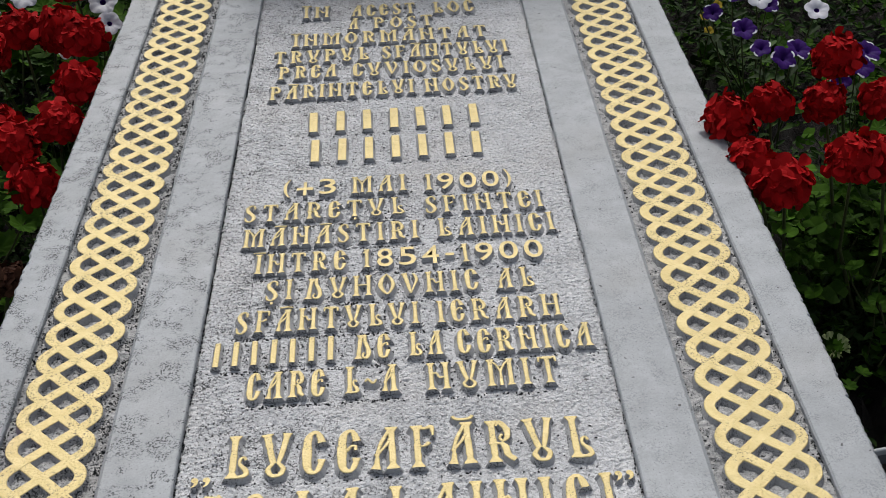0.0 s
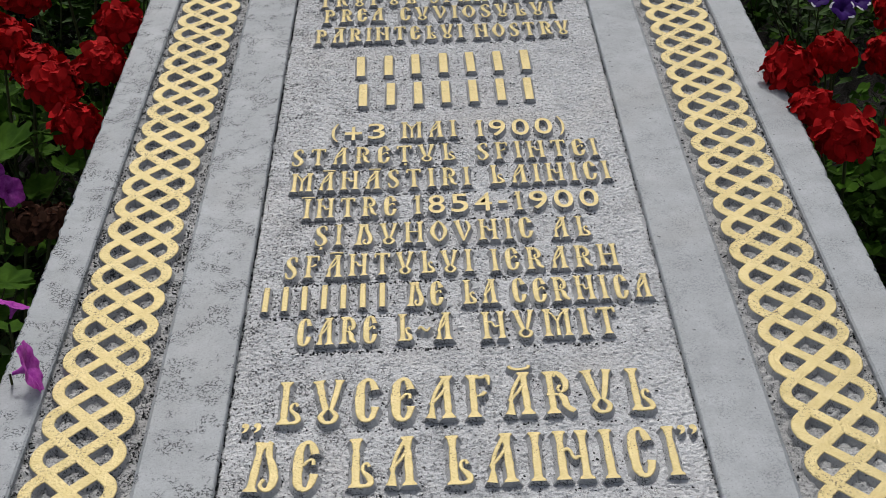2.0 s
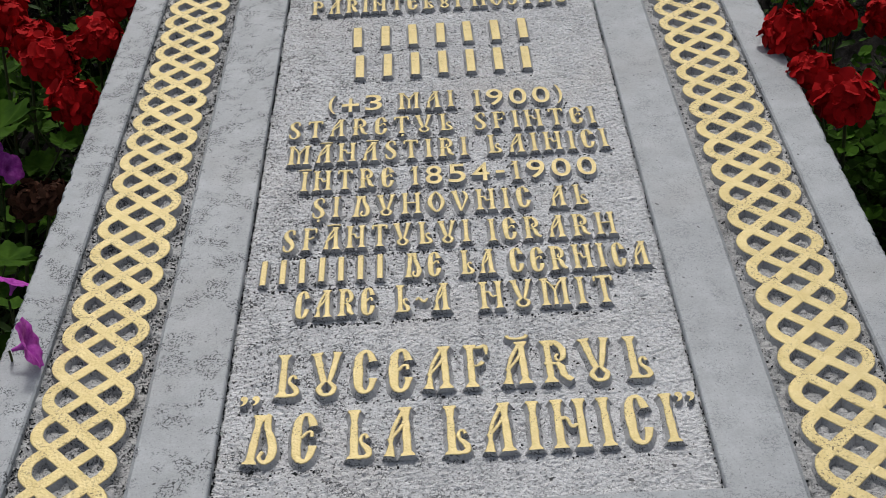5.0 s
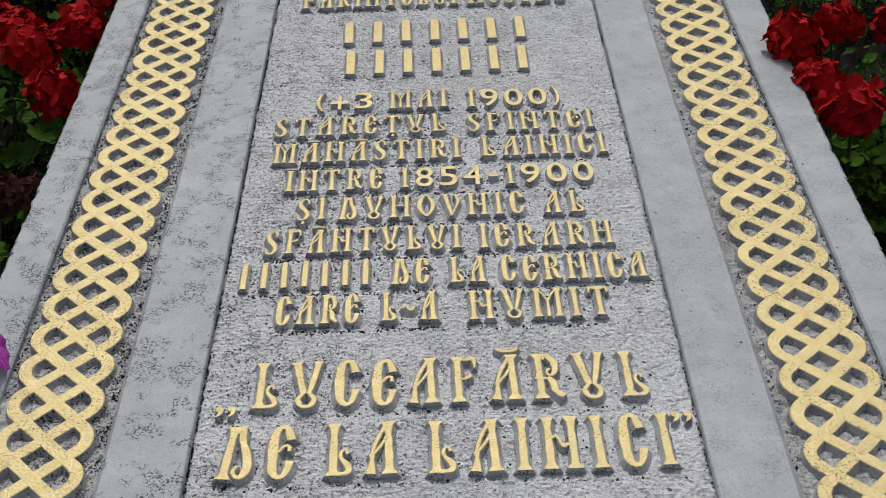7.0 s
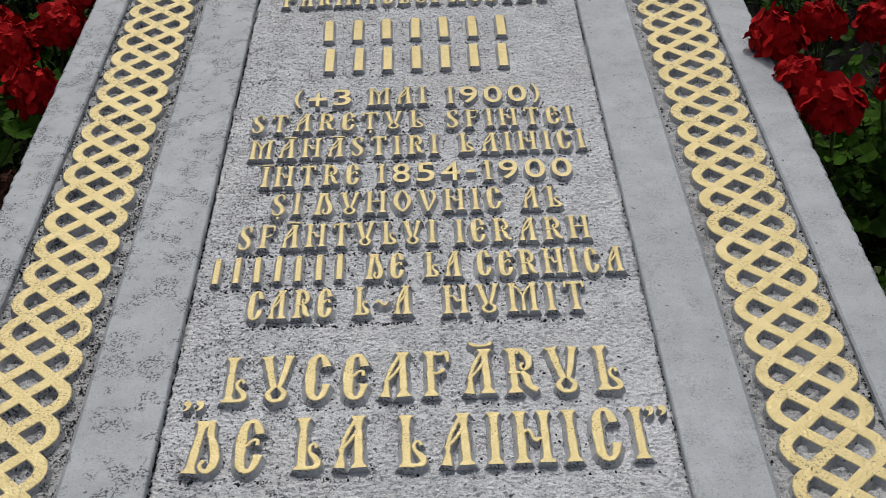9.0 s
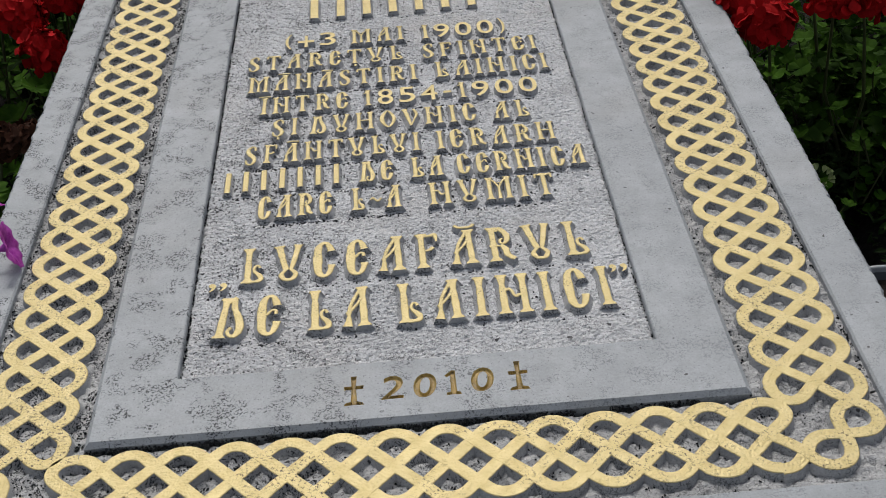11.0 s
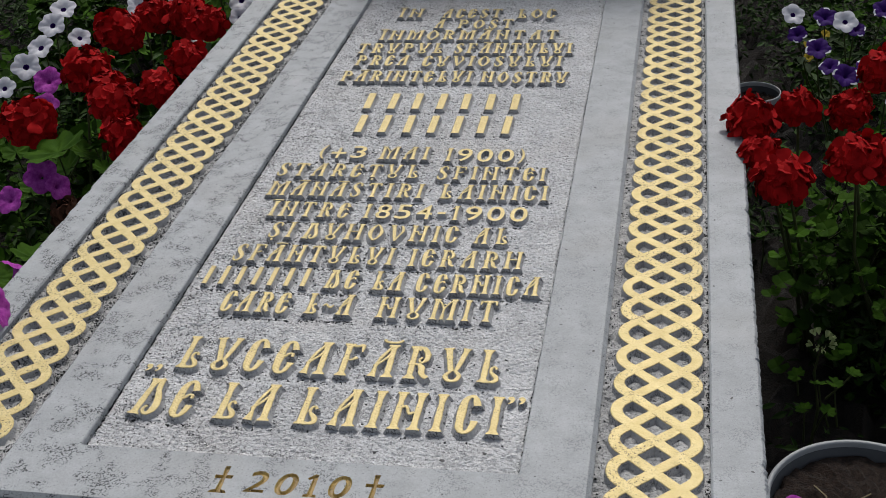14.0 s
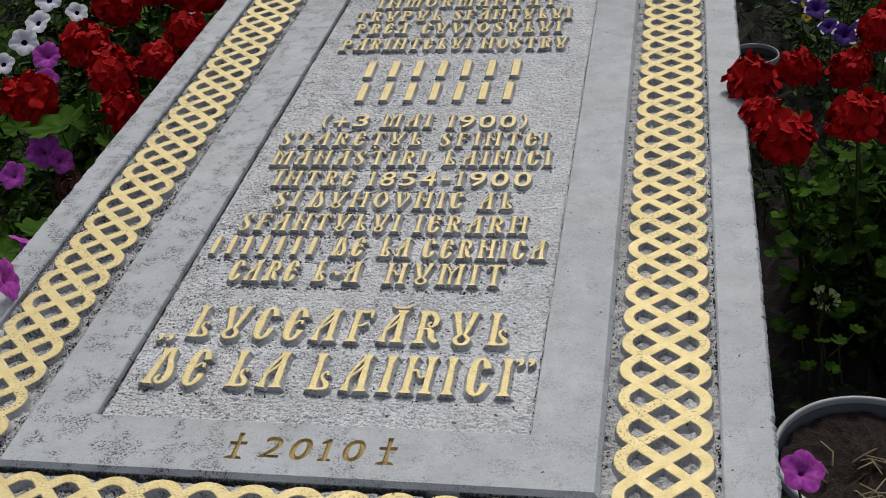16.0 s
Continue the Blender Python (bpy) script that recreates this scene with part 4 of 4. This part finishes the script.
petunia((0.76, 1.22), [(0.727, 1.200, 0.365, 0, 35, -80), (0.760, 1.260, 0.360, 0, 25, -60), (0.690, 1.180, 0.350, 1, 45, -110)], "violet", VIO, 6)
petunia((0.66, 1.56), [(0.613, 1.540, 0.350, 0, 30, -90), (0.660, 1.480, 0.350, 1, 30, -80), (0.720, 1.580, 0.350, 0, 30, -90), (0.560, 1.480, 0.340, 1, 40, -110)], "violet", VIO, 7)
petunia((0.70, 1.50), [(0.640, 1.478, 0.365, 1, 40, -90), (0.735, 1.450, 0.350, 1, 30, -90), (0.560, 1.580, 0.340, 1, 40, -70)], "white", WHI, 8)
petunia((-0.60, 1.62), [(-0.536, 1.645, 0.345, 0, 40, -80), (-0.505, 1.545, 0.345, 1, 45, -60), (-0.560, 1.450, 0.345, 1, 40, -100)], "white", WHI, 9)
petunia((-0.88, 1.40), [(-0.873, 1.474, 0.355, 0, 40, -80), (-0.825, 1.264, 0.355, 0, 45, -60), (-0.850, 1.370, 0.350, 0, 35, -100), (-0.790, 1.420, 0.350, 1, 40, -50), (-0.840, 1.200, 0.340, 1, 40, -80), (-0.900, 1.580, 0.350, 0, 30, -70)], "white", WHI, 10)
petunia((-0.76, 1.62), [(-0.740, 1.600, 0.350, 0, 40, -80), (-0.690, 1.680, 0.350, 0, 45, -60), (-0.800, 1.720, 0.350, 1, 35, -100)], "white", WHI, 11)
petunia((0.62, 1.74), [(0.604, 1.696, 0.235, 1, 30, -80), (0.640, 1.740, 0.240, 1, 35, -60), (0.600, 1.640, 0.230, 1, 35, -100)], "yellow", "small yellow flowers among the leaves", 12)


POTS = ((0.583, 0.439, 0.130), (0.532, 1.630, 0.085))


def foliage(name, label, x0, x1, y0, y1, count, low, high, size, mat, seed, round_leaf):
    """A carpet of leaves that nobody could count, in uneven clumps."""
    rng = np.random.default_rng(seed)
    if round_leaf:
        k = 11
        a = np.linspace(0.25, 2 * np.pi - 0.25, k)
        rim = np.stack([np.cos(a) * (1 + 0.1 * np.cos(a * 7)), np.sin(a) * (1 + 0.1 * np.cos(a * 7)), 0.22 + 0.1 * np.cos(a * 7)], -1)
        tv = np.vstack([[0, 0, 0], rim])
        tf = np.array([(0, i + 1, i + 2) for i in range(k - 1)])
    else:
        tv = np.array([(-1, 0, 0), (-0.3, -0.36, 0.12), (-0.3, 0, -0.02), (-0.3, 0.36, 0.12), (0.35, -0.3, 0.08), (0.35, 0, -0.04), (0.35, 0.3, 0.08), (1.05, 0, -0.18)], float)
        tf = np.array([(0, 1, 2), (0, 2, 3), (1, 4, 2), (4, 5, 2), (2, 5, 3), (5, 6, 3), (4, 7, 5), (5, 7, 6)])
    spots = max(60, round((x1 - x0) * (y1 - y0) * 85))
    clumps = np.stack([rng.uniform(x0, x1, spots), rng.uniform(y0, y1, spots)], -1)
    tops = rng.uniform(low + (high - low) * 0.35, high, spots)
    pick = rng.integers(0, spots, count)
    xy = clumps[pick] + rng.normal(0, 0.04, (count, 2))
    keep = np.ones(count, bool)
    for px, py, pr in POTS:
        keep &= np.hypot(xy[:, 0] - px, xy[:, 1] - py) > pr
    keep &= (xy[:, 0] > x0) & (xy[:, 0] < x1) & (xy[:, 1] > y0) & (xy[:, 1] < y1)
    xy, pick = xy[keep], pick[keep]
    n = len(xy)
    far = np.linalg.norm(xy - clumps[pick], axis=1)
    z = low + (tops[pick] - low) * np.sqrt(rng.uniform(0, 1, n)) - far * 0.5
    z = np.maximum(z, 0.05)
    s = size * rng.uniform(0.55, 1.25, n)
    yaw, p1, p2 = rng.uniform(0, 2 * np.pi, n), rng.normal(0, 0.5, n), rng.normal(0, 0.5, n)
    verts = np.zeros((n, len(tv), 3))
    cy, sy, ca, sa, cb, sb = np.cos(yaw), np.sin(yaw), np.cos(p1), np.sin(p1), np.cos(p2), np.sin(p2)
    X = tv[None, :, 0] * s[:, None]
    Y = tv[None, :, 1] * s[:, None]
    Z = tv[None, :, 2] * s[:, None]
    X, Z = X * ca[:, None] + Z * sa[:, None], -X * sa[:, None] + Z * ca[:, None]
    Y, Z = Y * cb[:, None] - Z * sb[:, None], Y * sb[:, None] + Z * cb[:, None]
    verts[:, :, 0] = X * cy[:, None] - Y * sy[:, None] + xy[:, 0:1]
    verts[:, :, 1] = X * sy[:, None] + Y * cy[:, None] + xy[:, 1:2]
    verts[:, :, 2] = Z + z[:, None]
    if x0 > 0:
        verts[:, :, 0] = np.maximum(verts[:, :, 0], 0.456)
    else:
        verts[:, :, 0] = np.minimum(verts[:, :, 0], -0.456)
    faces = (tf[None] + (np.arange(n) * len(tv))[:, None, None]).reshape(-1, 3)
    me = mesh_of(name, verts.reshape(-1, 3).tolist(), faces.tolist(), [mat], smooth=False)
    tagged(new(name, me), label, "foliage", kind="stuff")


foliage("geranium_foliage", "round green geranium leaves in the flower bed", 0.58, 1.50, 0.76, 2.9, 4200, 0.10, 0.24, 0.011, LEAF, 1, True)
foliage("geranium_foliage", "round green geranium leaves in the flower bed", -1.25, -0.475, 0.5, 2.2, 2600, 0.10, 0.30, 0.019, LEAF, 2, True)
foliage("bedding_foliage", "small dark green leaves of bedding plants", 0.475, 1.60, 0.74, 3.2, 24000, 0.05, 0.27, 0.0105, SMALL_LEAF, 3, False)
foliage("geranium_foliage", "dense shaded geranium leaves under the flower heads", 0.50, 1.10, 0.80, 1.10, 1500, 0.10, 0.36, 0.014, LEAF, 15, True)
foliage("bedding_foliage", "fresh green bedding leaves in front of the planting pot", 0.47, 0.85, 0.06, 0.345, 2600, 0.08, 0.22, 0.012, LEAF, 16, False)
foliage("bedding_foliage", "twiggy dark bedding plants behind the planting pot", 0.64, 1.10, 0.50, 0.80, 2600, 0.05, 0.24, 0.0095, SMALL_LEAF, 14, False)
foliage("bedding_foliage", "sparse low dark leaves over bare soil", 0.49, 1.04, -0.1, 0.74, 1800, 0.05, 0.15, 0.0105, SMALL_LEAF, 13, False)
foliage("bedding_foliage", "small dark green leaves of bedding plants", -2.0, -0.47, -0.1, 3.3, 36000, 0.05, 0.30, 0.0105, SMALL_LEAF, 4, False)


def budding_plant(x, y, z):
    """A thin upright shoot with pale buds and a few scalloped leaves."""
    g = thing("budding_geranium", "young geranium with pale green buds over soil", "flower", (x, y, 0.04))
    h = z - 0.04
    line = [(0, 0, -0.01), (0.006, 0.004, h * 0.4), (-0.004, 0.006, h * 0.75), (0, 0, h)]
    stalk = part("stalk", merged([tube(line, 0.003, 0.0016)], [STALK], "stalk"), g)
    rng = random.Random(8)
    for k in range(9):
        a = k * 2.4
        d = Vector((math.cos(a) * 0.010, math.sin(a) * 0.010, 0.004 + 0.010 * rng.random()))
        m = Matrix.Translation(Vector((0, 0, h)) + d) @ d.to_track_quat("X", "Z").to_matrix().to_4x4()
        part("bud", merged([moved(petal(0.010, 0.006, 0.1, 0.4), m), moved(petal(0.010, 0.006, -0.1, -0.4), m)], [BUD], "bud"), stalk)
    for k in range(6):
        part("leaf", LEAVES[4], g, "", pose(rng.uniform(-0.04, 0.05), rng.uniform(-0.05, 0.04), h * rng.uniform(0.55, 0.85), rng.uniform(-30, 20), rng.uniform(-20, 20), rng.uniform(0, 360)))


budding_plant(0.549, 0.692, 0.215)


# ---- pots ----
def pot(x, y, rim_z, r, label):
    """A thin-walled round plastic pot, filled with soil."""
    g = thing("planting_pot", label, "pot", (x, y, 0.05), "planting pots in the flower bed")
    prof = [(r * 0.72, 0.0), (r * 0.96, rim_z - 0.075), (r * 1.0, rim_z - 0.072), (r * 1.02, rim_z - 0.052), (r * 0.965, rim_z - 0.056), (r * 0.9, rim_z - 0.12)]
    lip = [(r * 0.965, rim_z - 0.056), (r * 0.965, rim_z - 0.050), (r * 0.975, rim_z - 0.048), (r * 1.005, rim_z - 0.048), (r * 1.022, rim_z - 0.051), (r * 1.022, rim_z - 0.060)]
    n = 56
    # wall takes the shaded tone, lip the lit one
    for name, line, mat, text in (("wall", prof, SHADED_PLASTIC, "grey plastic"), ("rim", lip, LIT_LIP, "rolled lip, painted in a lit tone")):
        verts, faces = [], []
        for rr, z in line:
            for k in range(n):
                a = k / n * 2 * math.pi
                verts.append((rr * math.cos(a), rr * math.sin(a), z))
        for i in range(len(line) - 1):
            for k in range(n):
                a, b = i * n + k, i * n + (k + 1) % n
                faces.append((a, b, b + n, a + n))
        part(name, mesh_of(name, verts, faces, [mat], smooth=True), g, text)
    rng = np.random.default_rng(3)
    sv, sf = [(0, 0, rim_z - 0.072)], []
    for ring in range(1, 9):
        for k in range(n):
            a = k / n * 2 * math.pi
            sv.append((r * 0.925 * ring / 8 * math.cos(a), r * 0.925 * ring / 8 * math.sin(a), rim_z - 0.070 + rng.normal(0, 0.0030)))
    for k in range(n):
        sf.append((0, 1 + k, 1 + (k + 1) % n))
        for ring in range(7):
            a, b = 1 + ring * n + k, 1 + ring * n + (k + 1) % n
            sf.append((a, a + n, b + n, b))
    if r > 0.08:
        for k in range(16):
            a, q = 1.1 * k + 0.4, r * (0.25 + 0.1 * (k % 3))
            p = Vector((q * math.cos(a), q * math.sin(a) - 0.02, rim_z - 0.070))
            line = [p, p + Vector((0.012 * math.cos(a * 3), 0.012 * math.sin(a * 3), 0.012)), p + Vector((0.034 * math.cos(a * 3 + 0.4), 0.034 * math.sin(a * 3 + 0.4), 0.010))]
            part("dry_stalk", merged([tube(line, 0.0012, 0.0008, 5)], [STRAW], "dry_stalk"), g, "dry straw-coloured stalk")
    part("potting_soil", mesh_of("potting_soil", sv, sf, [POT_SOIL], smooth=True), g, "dark crumbly soil")


pot(0.583, 0.439, 0.178, 0.1115, "pale grey plastic pot of dark soil beside the slab")
pot(0.506, 1.640, 0.155, 0.048, "grey plastic pot half hidden by geraniums")
